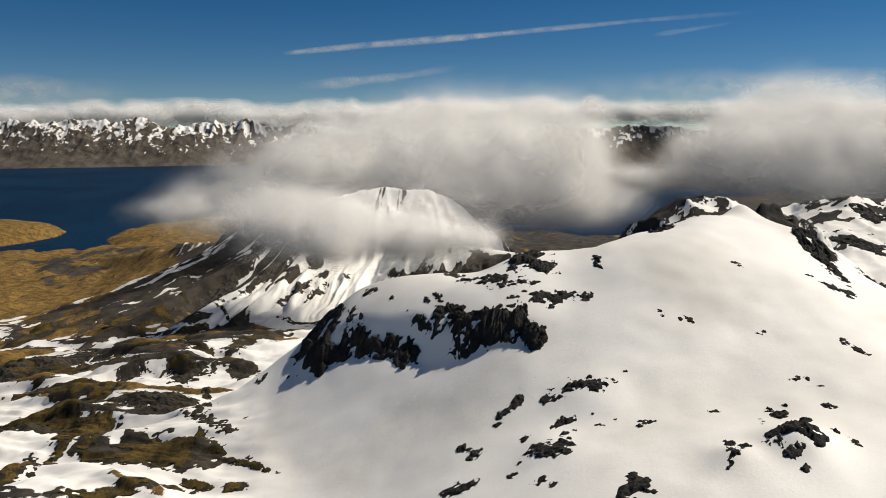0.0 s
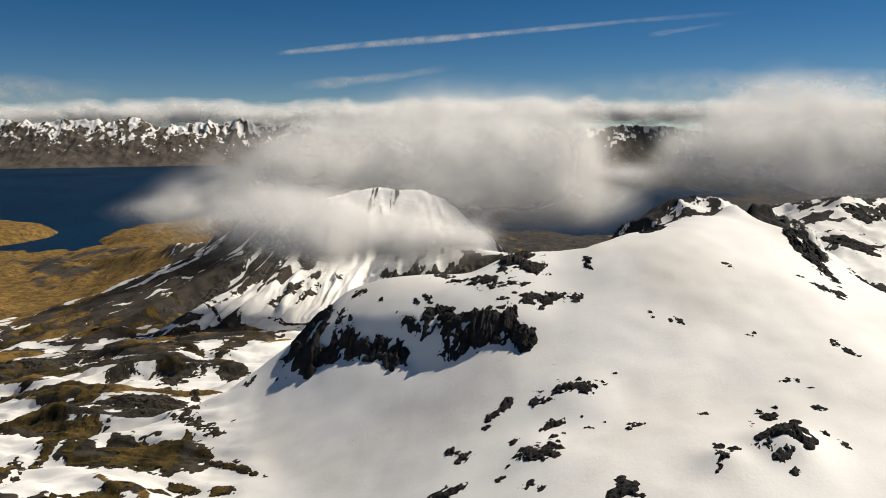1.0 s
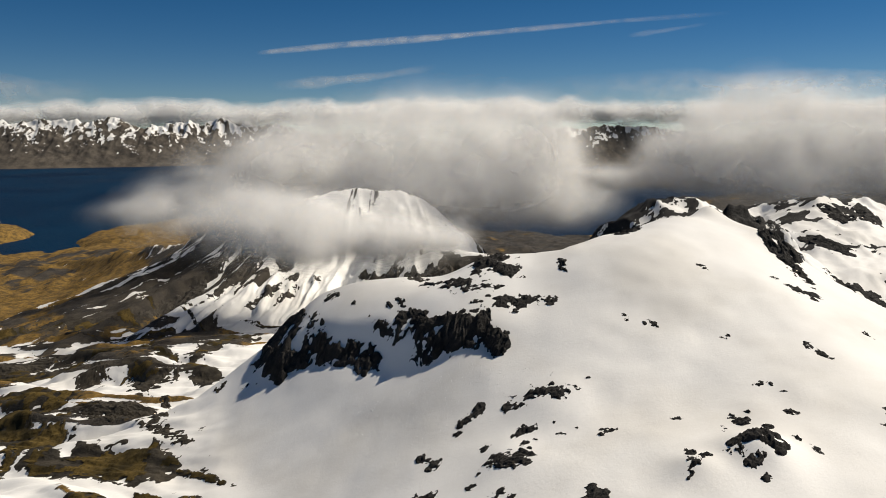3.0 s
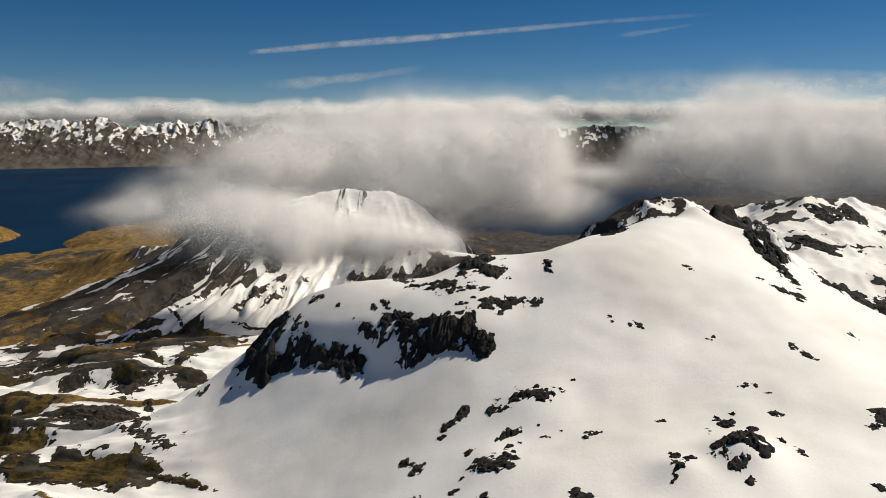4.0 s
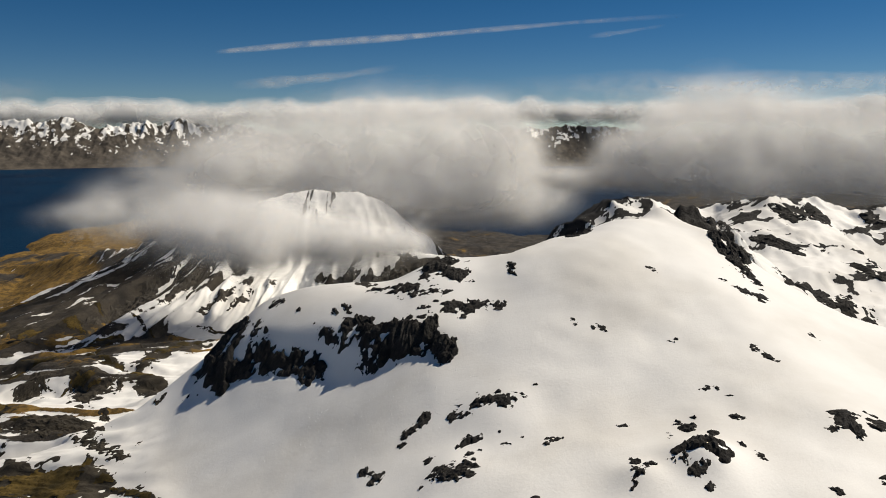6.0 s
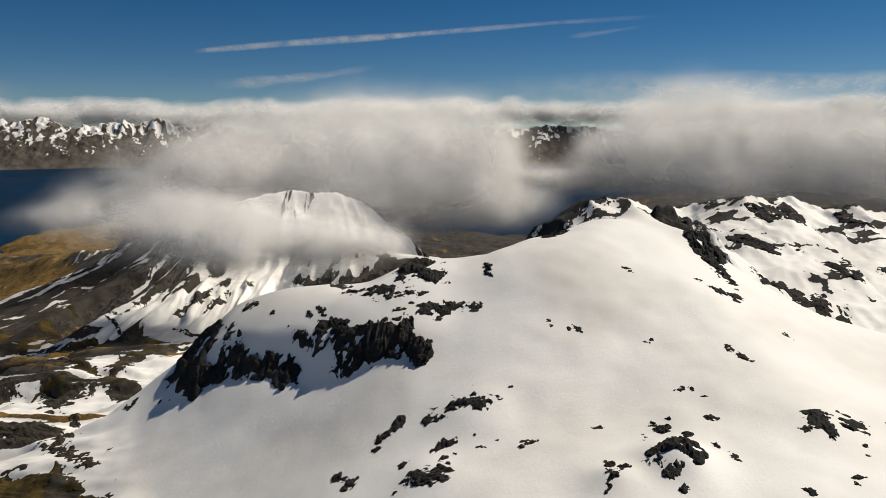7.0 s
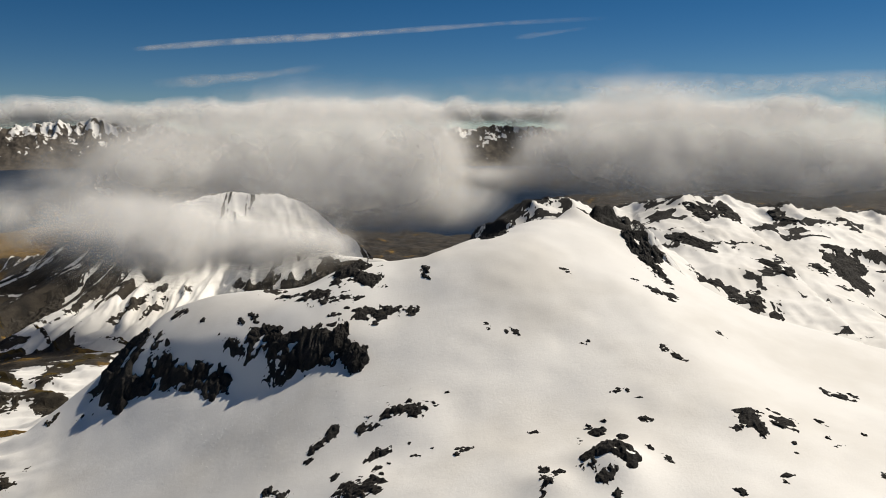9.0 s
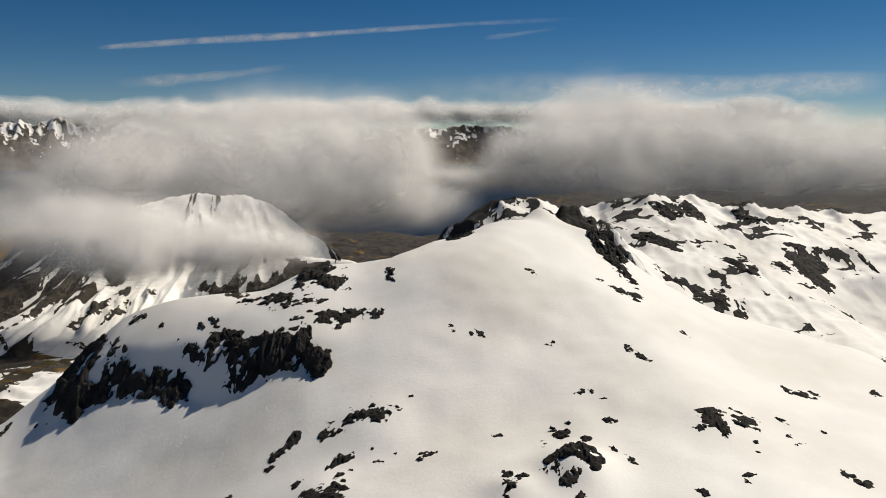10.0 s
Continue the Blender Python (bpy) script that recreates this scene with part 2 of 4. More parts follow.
MID_CREST = [(-23, 45, -8.6), (-15, 36.5, -6.3), (-10.2, 31.8, -5.0), (-5.5, 25.6, -3.0), (-3.5, 24.1, -2.45), (-2.0, 24.6, -2.12), (-0.06, 25.3, -2.45), (1.5, 26.0, -3.6), (3.2, 27.0, -5.3), (5.5, 28.3, -7.6)]
MID_SPUR = [(-1.0, 22.4, -3.05), (-0.76, 20.6, -3.32), (0.2, 19.9, -3.24), (1.43, 19.5, -3.38), (2.5, 19.4, -3.5), (4.0, 20.2, -4.6)]
RIGHT_CREST = [(3.5, 15.2, -4.2), (4.75, 15.9, -2.0), (5.45, 16.0, -1.5), (6.15, 16.2, -1.5), (7.2, 17.0, -1.95), (8.5, 17.3, -1.85), (9.3, 16.3, -1.62), (10.4, 16.6, -1.68), (11.6, 15.9, -1.75), (13.2, 15.6, -1.9), (15.5, 15.2, -2.1), (19, 16, -2.6), (26, 18, -4.5)]
RIGHT_SPUR = [(7.3, 14.5, -2.2), (7.35, 13.1, -2.45), (7.2, 12.1, -2.68), (8.1, 12.35, -2.88), (8.9, 12.6, -3.3), (10.2, 12.7, -4.0)]
SUMMIT_SPUR = [(4.5, 10.75, -1.12), (4.75, 11.15, -1.17), (5.17, 11.31, -1.19), (5.65, 11.19, -1.32), (5.84, 10.96, -1.57), (5.93, 10.63, -1.88), (6.0, 10.26, -2.36), (6.3, 9.9, -2.9)]
# shores: centre, radii, height of the land
LOWLAND = [(-6, 40, 23, 24, 0.85), (-14, 58, 13, 10, 0.8), (8, 42, 21, 14, 0.7), (-39, 57, 8, 6, 1.0), (55, 125, 42, 22, 0.5), (-28, 178, 20, 9, 1.1), (70, 172, 60, 16, 0.6), (60, 60, 40, 35, 0.8)]
BENCH_Y = (2, 6, 9, 12, 17, 21, 26, 34, 50, 62)
BENCH_Z = (-4.4, -3.95, -3.9, -4.35, -5.05, -5.65, -6.7, -8.1, -8.8, -10)


def base_height(x, y):
    z = np.interp(y, BENCH_Y, BENCH_Z) + 0.13 * np.clip(x + 5, -14, 0) * (1 - 0.7 * step(17, 22, y)) * (1 - step(24, 36, y)) - 0.30 * np.clip(x + 2.5, 0, 9) * step(8, 12, y) * (1 - step(20, 30, y))
    low = np.full(np.shape(x), -1.0)
    rough = fbm(x / 9, y / 9, 5, 3)
    for cx, cy, rx, ry, h in LOWLAND:
        inside = 1 - np.hypot((x - cx) / rx, (y - cy) / ry) + 0.10 * rough
        low = np.maximum(low, h * np.tanh(inside * 4))
    low = SEA + low + np.where(low > 0, 0.28 * np.abs(fbm(x / 3.5, y / 3.5, 5, 5)), 0)
    return smax(z, low, 0.25)


def fan(x, y):
    """Bearing and distance from a place behind the mountain, from which its gullies spread."""
    return np.arctan2(x + 1.5, 30.0 - y), np.hypot(x + 1.5, y - 30.0)


def mid_height(x, y):
    d, side, high, way = along(x, y, MID_CREST)
    steep = 0.50 + 0.28 * np.exp(-((way - 31.0) / 4.0) ** 2)
    south = (2.9 * (1 - np.exp(-d / 2.2)) + 0.28 * d) * steep
    north = 0.75 * d
    theta, far = fan(x, y)
    spur = ridged(theta * 8 + 0.25 * fbm(x / 2, y / 2, 3, 1), far * 0.16, 5, 2) - 0.7
    main = high - np.where(side < 0, south, north) + 0.30 * spur * step(0.1, 1.5, d)
    d2, side2, high2, _ = along(x, y, MID_SPUR)
    rib = high2 - np.where(side2 < 0, 1.15, 0.45) * d2 + 0.18 * (ridged(x / 0.8, y / 0.8, 4, 1) - 0.8) * step(0.05, 0.5, d2)
    return smax(main, rib, 0.12) + 0.15 * fbm(x / 0.9, y / 0.9, 4, 2) * step(1.5, 0.2, d)


def right_height(x, y):
    d, side, high, way = along(x, y, RIGHT_CREST)
    south = 0.30 * d + 0.10 * (1 - np.exp(-d / 0.5)) + 0.35 * np.clip(d - 2.0, 0, 2) * step(10.0, 12.0, x)
    z = high - np.where(side < 0, south, 0.3 * d + 0.8 * np.clip(d - 0.8, 0, None))
    d2, side2, high2, way2 = along(x, y, RIGHT_SPUR)
    z = smax(z, high2 - np.where(side2 < 0, 0.95, 0.6) * d2, 0.15)
    return z + 0.14 * (ridged(x / 1.1, y / 1.1, 5, 4) - 0.8) * (0.35 + 0.65 * np.exp(-d / 1.3))


def spur_height(x, y):
    """A narrow rock ridge that leaves the near summit and bends down to the right."""
    d, side, high, way = along(x, y, SUMMIT_SPUR)
    return high - 0.07 - 1.0 * d + 0.13 * (ridged(x / 0.35, y / 0.35, 5, 3, 0.6) - 0.8)


def bench_noise(x, y):
    """Whalebacks of rock and turf with hollows between them, drawn out across the slope."""
    wx, wy = x + 0.5 * vnoise(x / 2, y / 2, 4), y + 0.35 * vnoise(x / 1.6, y / 1.6, 5) + 0.16 * x
    return fbm(wx / 1.7, wy / 0.62, 5, 1, 0.52)


def ground(x, y):
    """Height, and cover (snow, grass, scree), at each place."""
    near, low, mid, right = near_height(x, y), base_height(x, y), mid_height(x, y), right_height(x, y)
    bench = bench_noise(x, y)
    west = 1 - step(-2.9, -1.9, x + 0.28 * np.clip(y - 8.2, -3, 3))
    zone = west * step(4.5, 6.0, y) * (1 - step(20, 25, y))
    near = near + 0.10 * zone * bench
    low = low + 0.16 * zone * bench
    gullies = step(20, 25, y) * (1 - step(44, 60, y)) * (x < 3)
    low = low + 0.22 * gullies * (ridged(x / 1.6 + 0.15 * y, y / 3.4, 5, 2) - 0.7)
    near = near + 0.022 * fbm(x / 1.0, y / 1.0, 3, 4) + 0.07 * vnoise(x / 1.5, y / 1.15, 2)
    spur = spur_height(x, y)
    z = np.maximum(smax(smax(near, low, 0.25), smax(mid, right, 0.2), 0.22), spur)
    top = np.stack([near, low, mid, right, spur])
    who = np.argmax(top, 0)
    rough = fbm(x / 0.8, y / 0.8, 6, 2)
    z = z + np.where(who == 0, 0.004, np.where(who == 1, 0.02, 0.03)) * rough * (z > SEA + 0.1)
    # cover
    snow = np.ones(np.shape(x))
    grass, scree = np.zeros(np.shape(x)), np.zeros(np.shape(x))
    level = 0.62 - 0.62 * step(14, 18.5, y - 0.5 * (x + 6))
    snow = np.where(zone > 0.02, 0.5 - 1.6 * (bench - level) + (1 - zone) * 2.0, snow)
    grass = np.where(zone > 0.02, 0.30 + 0.6 * vnoise(x / 1.3, y / 0.9, 2) + 0.3 * (bench - 0.3), grass)
    scree = np.where(zone > 0.02, 0.85, scree)
    # the mountain behind: gullies of snow down its flank, less of it to the west and low down
    d, side, _, way = along(x, y, MID_CREST)
    d_mid, side_mid = d, side
    theta, far = fan(x, y)
    gully = 0.75 * fbm(theta * 15 + 0.9 * fbm(x / 1.3, y / 1.3, 3, 3), far * 0.25, 5, 3, 0.62) + 0.25 * fbm(x / 0.8, y / 0.8, 4, 1)
    westness = step(0.22, 0.62, -theta)
    bowl = np.exp(-(((x + 2.3) / 1.2) ** 2 + ((y - 20.4) / 1.8) ** 2))
    cap = np.exp(-((x + 1.6) / 1.5) ** 2 - ((y - 24.3) / 1.2) ** 2)
    m_snow = 0.80 + 1.2 * bowl + 1.0 * cap - 0.85 * westness - 0.20 * step(-5.2, -6.2, z) + (1.0 - 0.6 * westness) * gully + 0.9 * westness * (ridged(theta * 20 + 0.4 * fbm(x, y, 3, 4), far * 0.22, 4, 3) - 0.42) + 0.75 * cap * fbm(theta * 40 + fbm(x, y, 3, 1), far * 0.7, 4, 2)
    d_rib, side_rib, _, way_rib = along(x, y, MID_SPUR)
    m_snow = m_snow - 1.5 * step(0.06, 0.14, d_rib) * (1 - step(0.75, 1.1, d_rib)) * (side_rib < 0) * step(1.4, 2.2, way_rib) * step(-0.5, 0.0, fbm(x / 0.6, y / 0.6, 4, 2))
    is_mid = who == 2
    snow = np.where(is_mid, m_snow, snow)
    scree = np.where(is_mid, 0.8, scree)
    grass = np.where(is_mid, step(-4.8, -6.6, z + 0.5 * rough) * 0.9 - 0.1, grass)
    # the range to the right: bare rock where it is steep or rough
    r_rock = ridged(x / 1.3 + 0.25 * rough, y / 1.1, 6, 1, 0.62)
    dr, sr, hr, wr = along(x, y, RIGHT_CREST)
    r_snow = 1.02 - 1.7 * step(1.10, 1.32, r_rock) * (0.35 + 0.65 * np.exp(-dr / 1.2)) - 0.75 * np.exp(-dr / 0.35) * step(0.45, 0.9, r_rock)
    r_snow = r_snow + 0.8 * np.exp(-((x - 5.4) / 0.6) ** 2 - ((y - 15.6) / 0.8) ** 2)
    r_snow = np.where(sr > 0, 0.15 + 0.5 * rough, r_snow)
    snow = np.where(who == 3, r_snow, snow)
    snow = np.where(who == 4, 0.38 + 0.65 * rough, snow)
    # far side of the near snowfield: rock face
    d, side, _, way = along(x, y, CREST_LINE)
    face = (who == 0) & (d * side > 0.03) & (way > 6.6)
    snow = np.where(face, 0.25 + 0.35 * rough, snow)
    # lowland
    flat = (who == 1) & (zone <= 0.02)
    lowland = step(-6.3, -7.3, z + 0.25 * rough)
    snow = np.where(flat, 1.15 - 1.6 * step(-5.6, -6.5, z + 0.5 * rough), snow)
    far_dark = np.clip(step(56, 72, y) + step(-1, 4, x), 0, 1)
    grass = np.where(flat, lowland * (1.05 - 0.95 * far_dark) + 0.25 * rough, grass)
    scree = np.where(flat, 0.7, scree)
    flank = (1 - step(2.5, 5.0, d_mid + 0.8 * rough)) * step(15, 18, y)
    grass = np.where(flat, grass - 0.55 * flank + 0.35 * fbm(x / 1.6, y / 2.4, 4, 1), grass)
    streaks = fbm(x / 0.5 + 0.5 * y, y / 2.0, 4, 2)
    snow = np.where(flat & (flank > 0.1), np.maximum(snow, 0.1 + 0.75 * streaks * step(-7.2, -6.0, z)), snow)
    return z, snow, grass, scree


def to_metres(x, y, z):
    return np.stack([x * U, y * U, EYE + z * U], -1)


def stretch(*runs):
    """Grid lines in runs of (end, spacing), from the first number."""
    lines = [np.array([runs[0]], float)]
    for end, gap in runs[1:]:
        start = lines[-1][-1]
        n = max(1, round((end - start) / gap))
        lines.append(start + (end - start) * np.arange(1, n + 1) / n)
    return np.concatenate(lines)


def sheet_object(name, xs, ys, heights, mat):
    """A sheet over the grid lines xs and ys; heights gives z and cover."""
    gx, gy = np.meshgrid(xs, ys)
    z, snow, grass, scree = heights(gx, gy)
    co = to_metres(gx, gy, z).reshape(-1, 3)
    ny, nx = gx.shape
    i = (np.arange(ny - 1)[:, None] * nx + np.arange(nx - 1)[None]).ravel()
    quads = np.stack([i, i + 1, i + nx + 1, i + nx], 1)
    me = mesh_from(name, co, quads, mat)
    cover = np.ones((len(co), 4), np.float32)
    cover[:, 0], cover[:, 1], cover[:, 2] = (np.clip(a, 0, 1).ravel() for a in (snow, grass, scree))
    me.attributes.new("cover", "FLOAT_COLOR", "POINT").data.foreach_set("color", cover.ravel())
    return new(name, me)


def mesh_from(name, co, faces, mat, smooth=True):
    """A mesh from arrays of places and of quads or triangles."""
    me = bpy.data.meshes.new(name)
    n = faces.shape[1]
    me.vertices.add(len(co))
    me.vertices.foreach_set("co", np.asarray(co, np.float32).ravel())
    me.loops.add(faces.size)
    me.loops.foreach_set("vertex_index", faces.astype(np.int32).ravel())
    me.polygons.add(len(faces))
    me.polygons.foreach_set("loop_start", np.arange(0, faces.size, n, dtype=np.int32))
    me.polygons.foreach_set("use_smooth", np.full(len(faces), smooth))
    me.update(calc_edges=True)
    me.validate()
    me.materials.append(mat)
    return me

# ---- the ground, the sea and the far ranges ----
GRID_X = stretch(-140, (-70, 4), (-30, 0.8), (-14, 0.3), (-7, 0.1), (7.5, 0.04), (14, 0.06), (26, 0.2), (60, 1.0), (150, 4))
GRID_Y = stretch(-60, (-10, 5), (2, 0.8), (3.8, 0.15), (11.5, 0.035), (18, 0.055), (30, 0.08), (65, 0.3), (186, 1.6))
land = sheet_object("ground", GRID_X, GRID_Y, ground, GROUND_MAT)
tagged(land, "snow-covered mountain ground with dark rock and ochre valley grass", "ground", kind="structure")

bm = bmesh.new()
bmesh.ops.create_grid(bm, x_segments=40, y_segments=40, size=6500)
me = bpy.data.meshes.new("water")
bm.to_mesh(me)
bm.free()
me.materials.append(WATER_MAT)
tagged(new("water", me), "deep blue fjord water, faintly rippled", "water", kind="structure")


def range_heights(crest, depth, seed, snowline, peak, tooth):
    """A far range: a jagged crest falling to the sea on both sides."""
    def heights(x, y):
        d, side, high, way = along(x, y, crest)
        jag = ridged(x / 6.0, y / 7.5, 6, seed, 0.52)
        body = np.clip(1 - d / depth, 0, 1)
        z = SEA - 0.4 + (high - SEA) * body ** 1.25 * (1 - tooth + tooth * jag) + peak * body ** 2 * fbm(x / 3, y / 3, 4, seed + 1) + 0.32 * body * (ridged(x / 1.7, y / 1.9, 5, seed + 2, 0.6) - 0.8)
        rough = fbm(x / 1.2, y / 1.2, 6, seed + 2, 0.7)
        spine = ridged(x / 0.8, y / 1.4, 5, seed + 3)
        snow = 0.18 + 0.20 * (z - snowline) + 0.70 * rough - 0.65 * (spine - 0.75)
        return z, snow, np.clip(0.22 - 0.1 * (z - SEA), 0, 0.4) + 0.15 * rough, np.full(np.shape(x), 1.0)
    return heights


WEST_CREST = [(-150, 150, 0.3), (-112, 160, 1.3), (-84, 166, 1.9), (-64, 173, 1.9), (-48, 180, 1.7), (-36, 183, 0.6), (-14, 186, -4.0)]
east_crest = [(14, 172, -5.0), (28, 168, 0.2), (38, 168, 0.4), (52, 170, 0.2), (70, 172, -1.5), (110, 168, -1.0)]
far_west = sheet_object("backdrop_mountains", stretch(-150, (-100, 0.5), (-10, 0.22)), stretch(142, (158, 0.4), (194, 0.24)), range_heights(WEST_CREST, 15.0, 1, -2.0, 0.45, 0.15), FAR_MAT)
tagged(far_west, "distant jagged mountain range streaked with snow above the fjord", "mountains", kind="structure")
far_east = sheet_object("backdrop_mountains", stretch(5, (60, 0.25), (120, 0.5)), stretch(155, (188, 0.28)), range_heights(east_crest, 12.0, 4, -1.6, 0.25, 0.05), FAR_MAT)
tagged(far_east, "distant dark mountain with snow-streaked top behind the clouds", "mountains", kind="structure")

# ---- rock and turf that stands out of the snow: x, y, half length, half width, angle, height ----
KNOLL_CLIFFS = [
    (-1.41, 8.81, 0.472, 0.197, -24, 0.120),
    (-1.74, 9.38, 0.241, 0.249, -137, 0.088),
    (-1.47, 9.18, 0.219, 0.104, 67, 0.024),
    (-0.81, 8.52, 0.481, 0.091, -31, 0.070),
    (-0.47, 8.23, 0.207, 0.087, -48, 0.058),
    (-0.27, 8.46, 0.210, 0.050, -49, 0.016),
    (-0.06, 8.41, 0.145, 0.133, 51, 0.039),
    (0.21, 8.23, 0.226, 0.107, -69, 0.068),
    (0.53, 7.97, 0.365, 0.164, -16, 0.104),
    (0.79, 7.96, 0.168, 0.147, 0, 0.090),
    (0.86, 7.90, 0.110, 0.075, -31, 0.050),
    (0.16, 8.00, 0.125, 0.041, -78, 0.014),
    (1.02, 7.65, 0.174, 0.136, -48, 0.136),
]
KNOLL_STONES = [
    (0.12, 7.92, 0.057, 0.026, -23, 0.012),
    (0.27, 7.85, 0.047, 0.037, -19, 0.014),
    (-1.05, 8.88, 0.064, 0.032, -31, 0.013),
    (-1.20, 9.05, 0.059, 0.070, 22, 0.017),
    (-0.21, 8.75, 0.075, 0.031, -69, 0.013),
    (-0.06, 8.72, 0.109, 0.037, -71, 0.014),
    (-0.67, 9.01, 0.035, 0.035, -30, 0.013),
    (-0.98, 9.38, 0.104, 0.071, -0, 0.019),
    (-1.19, 9.16, 0.052, 0.051, 4, 0.016),
    (0.64, 8.18, 0.048, 0.054, -19, 0.015),
    (0.80, 8.14, 0.040, 0.031, -14, 0.013),
    (-1.00, 8.75, 0.091, 0.026, -32, 0.012),
    (-0.66, 8.55, 0.057, 0.019, -26, 0.011),
    (-1.27, 8.94, 0.040, 0.030, 9, 0.013),
    (-0.46, 8.39, 0.048, 0.018, -27, 0.011),
]
CREST_ROCKS = [
    (1.06, 9.02, 0.290, 0.253, -8, 0.046),
    (0.58, 8.79, 0.365, 0.101, -35, 0.023),
    (0.84, 8.53, 0.237, 0.058, -11, 0.017),
    (0.86, 8.28, 0.072, 0.034, -12, 0.013),
    (1.14, 8.21, 0.195, 0.118, -9, 0.026),
    (1.45, 8.26, 0.162, 0.088, -11, 0.021),
    (1.65, 8.19, 0.089, 0.063, -28, 0.017),
    (1.93, 8.79, 0.097, 0.056, -77, 0.016),
    (1.92, 8.64, 0.067, 0.024, -55, 0.012),
    (1.41, 8.66, 0.046, 0.027, -1, 0.012),
    (1.14, 8.50, 0.084, 0.027, -3, 0.012),
]
SLOPE_ROCKS = [
    (1.43, 6.71, 0.231, 0.108, -31, 0.029),
    (1.07, 6.71, 0.101, 0.058, -35, 0.017),
    (0.70, 6.83, 0.134, 0.071, 28, 0.019),
    (0.55, 6.78, 0.057, 0.051, -12, 0.016),
    (0.53, 6.65, 0.036, 0.032, -38, 0.013),
    (1.13, 6.32, 0.086, 0.068, -2, 0.018),
    (1.01, 6.28, 0.034, 0.036, -26, 0.013),
    (0.76, 6.24, 0.047, 0.045, -33, 0.015),
    (1.10, 6.09, 0.052, 0.039, 6, 0.014),
    (1.20, 6.13, 0.032, 0.032, 38, 0.013),
    (1.13, 5.99, 0.048, 0.019, -81, 0.011),
    (0.30, 6.35, 0.077, 0.094, 48, 0.020),
    (0.18, 6.52, 0.047, 0.059, 37, 0.015),
    (0.81, 5.96, 0.128, 0.072, 24, 0.019),
    (0.99, 5.87, 0.136, 0.097, -44, 0.023),
]
SMALL_ROCKS = [
    (0.89, 5.83, 0.106, 0.036, -33, 0.013),
    (1.42, 6.12, 0.042, 0.021, -31, 0.011),
    (1.57, 6.15, 0.025, 0.016, -26, 0.010),
    (1.39, 6.32, 0.024, 0.016, -27, 0.010),
    (1.79, 6.00, 0.078, 0.044, 7, 0.015),
    (1.46, 5.06, 0.130, 0.126, -24, 0.027),
    (0.14, 5.90, 0.154, 0.077, -11, 0.020),
    (0.59, 5.74, 0.045, 0.042, -35, 0.014),
    (0.80, 5.51, 0.051, 0.058, -33, 0.016),
    (0.89, 5.40, 0.035, 0.045, -33, 0.013),
    (2.41, 6.03, 0.050, 0.027, 4, 0.012),
    (1.08, 6.86, 0.047, 0.016, -29, 0.010),
    (1.67, 6.73, 0.073, 0.015, -32, 0.010),
    (1.82, 6.84, 0.022, 0.015, -21, 0.010),
]
RIGHT_ROCKS = [
    (2.27, 5.32, 0.130, 0.035, -101, 0.013),
    (2.24, 5.14, 0.149, 0.033, 44, 0.013),
    (2.36, 5.24, 0.048, 0.027, 17, 0.012),
    (2.76, 5.40, 0.237, 0.062, 36, 0.022),
    (2.82, 5.25, 0.122, 0.195, -11, 0.039),
    (2.67, 5.09, 0.123, 0.065, 37, 0.025),
    (2.63, 5.26, 0.111, 0.030, -105, 0.013),
    (3.01, 5.60, 0.039, 0.062, -39, 0.014),
    (2.90, 5.79, 0.075, 0.058, -31, 0.017),
    (2.85, 5.89, 0.030, 0.025, -18, 0.012),
    (2.87, 5.94, 0.029, 0.021, -18, 0.011),
    (2.99, 5.94, 0.024, 0.025, -24, 0.012),
    (2.71, 5.73, 0.077, 0.018, -107, 0.011),
    (3.33, 5.85, 0.050, 0.043, -54, 0.014),
    (3.16, 5.39, 0.097, 0.018, -74, 0.011),
]
FIELD_ROCKS = [
    (3.23, 5.25, 0.069, 0.026, -89, 0.012),
    (3.28, 6.34, 0.044, 0.035, -11, 0.013),
    (3.37, 6.31, 0.043, 0.036, -42, 0.013),
    (3.43, 6.17, 0.037, 0.013, -17, 0.010),
    (2.68, 4.91, 0.035, 0.032, -56, 0.013),
    (3.29, 7.14, 0.042, 0.035, -44, 0.013),
    (3.34, 7.17, 0.020, 0.018, -10, 0.011),
    (4.04, 6.77, 0.131, 0.052, -74, 0.016),
    (2.40, 7.67, 0.033, 0.024, -14, 0.012),
    (2.41, 7.59, 0.021, 0.033, -13, 0.011),
    (2.67, 7.46, 0.053, 0.032, -57, 0.013),
    (2.63, 7.54, 0.056, 0.015, -67, 0.010),
    (2.57, 7.50, 0.026, 0.036, -9, 0.012),
    (3.54, 8.44, 0.057, 0.032, -16, 0.013),
    (3.56, 8.36, 0.040, 0.028, -54, 0.012),
]
EAST_ROCKS = [
    (4.13, 5.67, 0.114, 0.131, -27, 0.025),
    (4.11, 5.53, 0.074, 0.116, -9, 0.019),
    (3.98, 5.53, 0.075, 0.038, 17, 0.014),
    (4.44, 5.61, 0.098, 0.115, -36, 0.023),
    (4.45, 5.76, 0.044, 0.031, -40, 0.013),
    (4.33, 5.52, 0.062, 0.029, -49, 0.012),
    (4.10, 5.40, 0.034, 0.037, -8, 0.013),
    (5.46, 6.24, 0.140, 0.079, -31, 0.020),
    (5.68, 6.28, 0.052, 0.064, -19, 0.016),
    (6.42, 6.31, 0.052, 0.070, -12, 0.016),
    (4.80, 4.87, 0.060, 0.050, -78, 0.016),
    (4.83, 4.76, 0.072, 0.064, -36, 0.018),
    (3.98, 4.90, 0.054, 0.025, 5, 0.012),
    (3.92, 4.83, 0.020, 0.028, -13, 0.011),
]
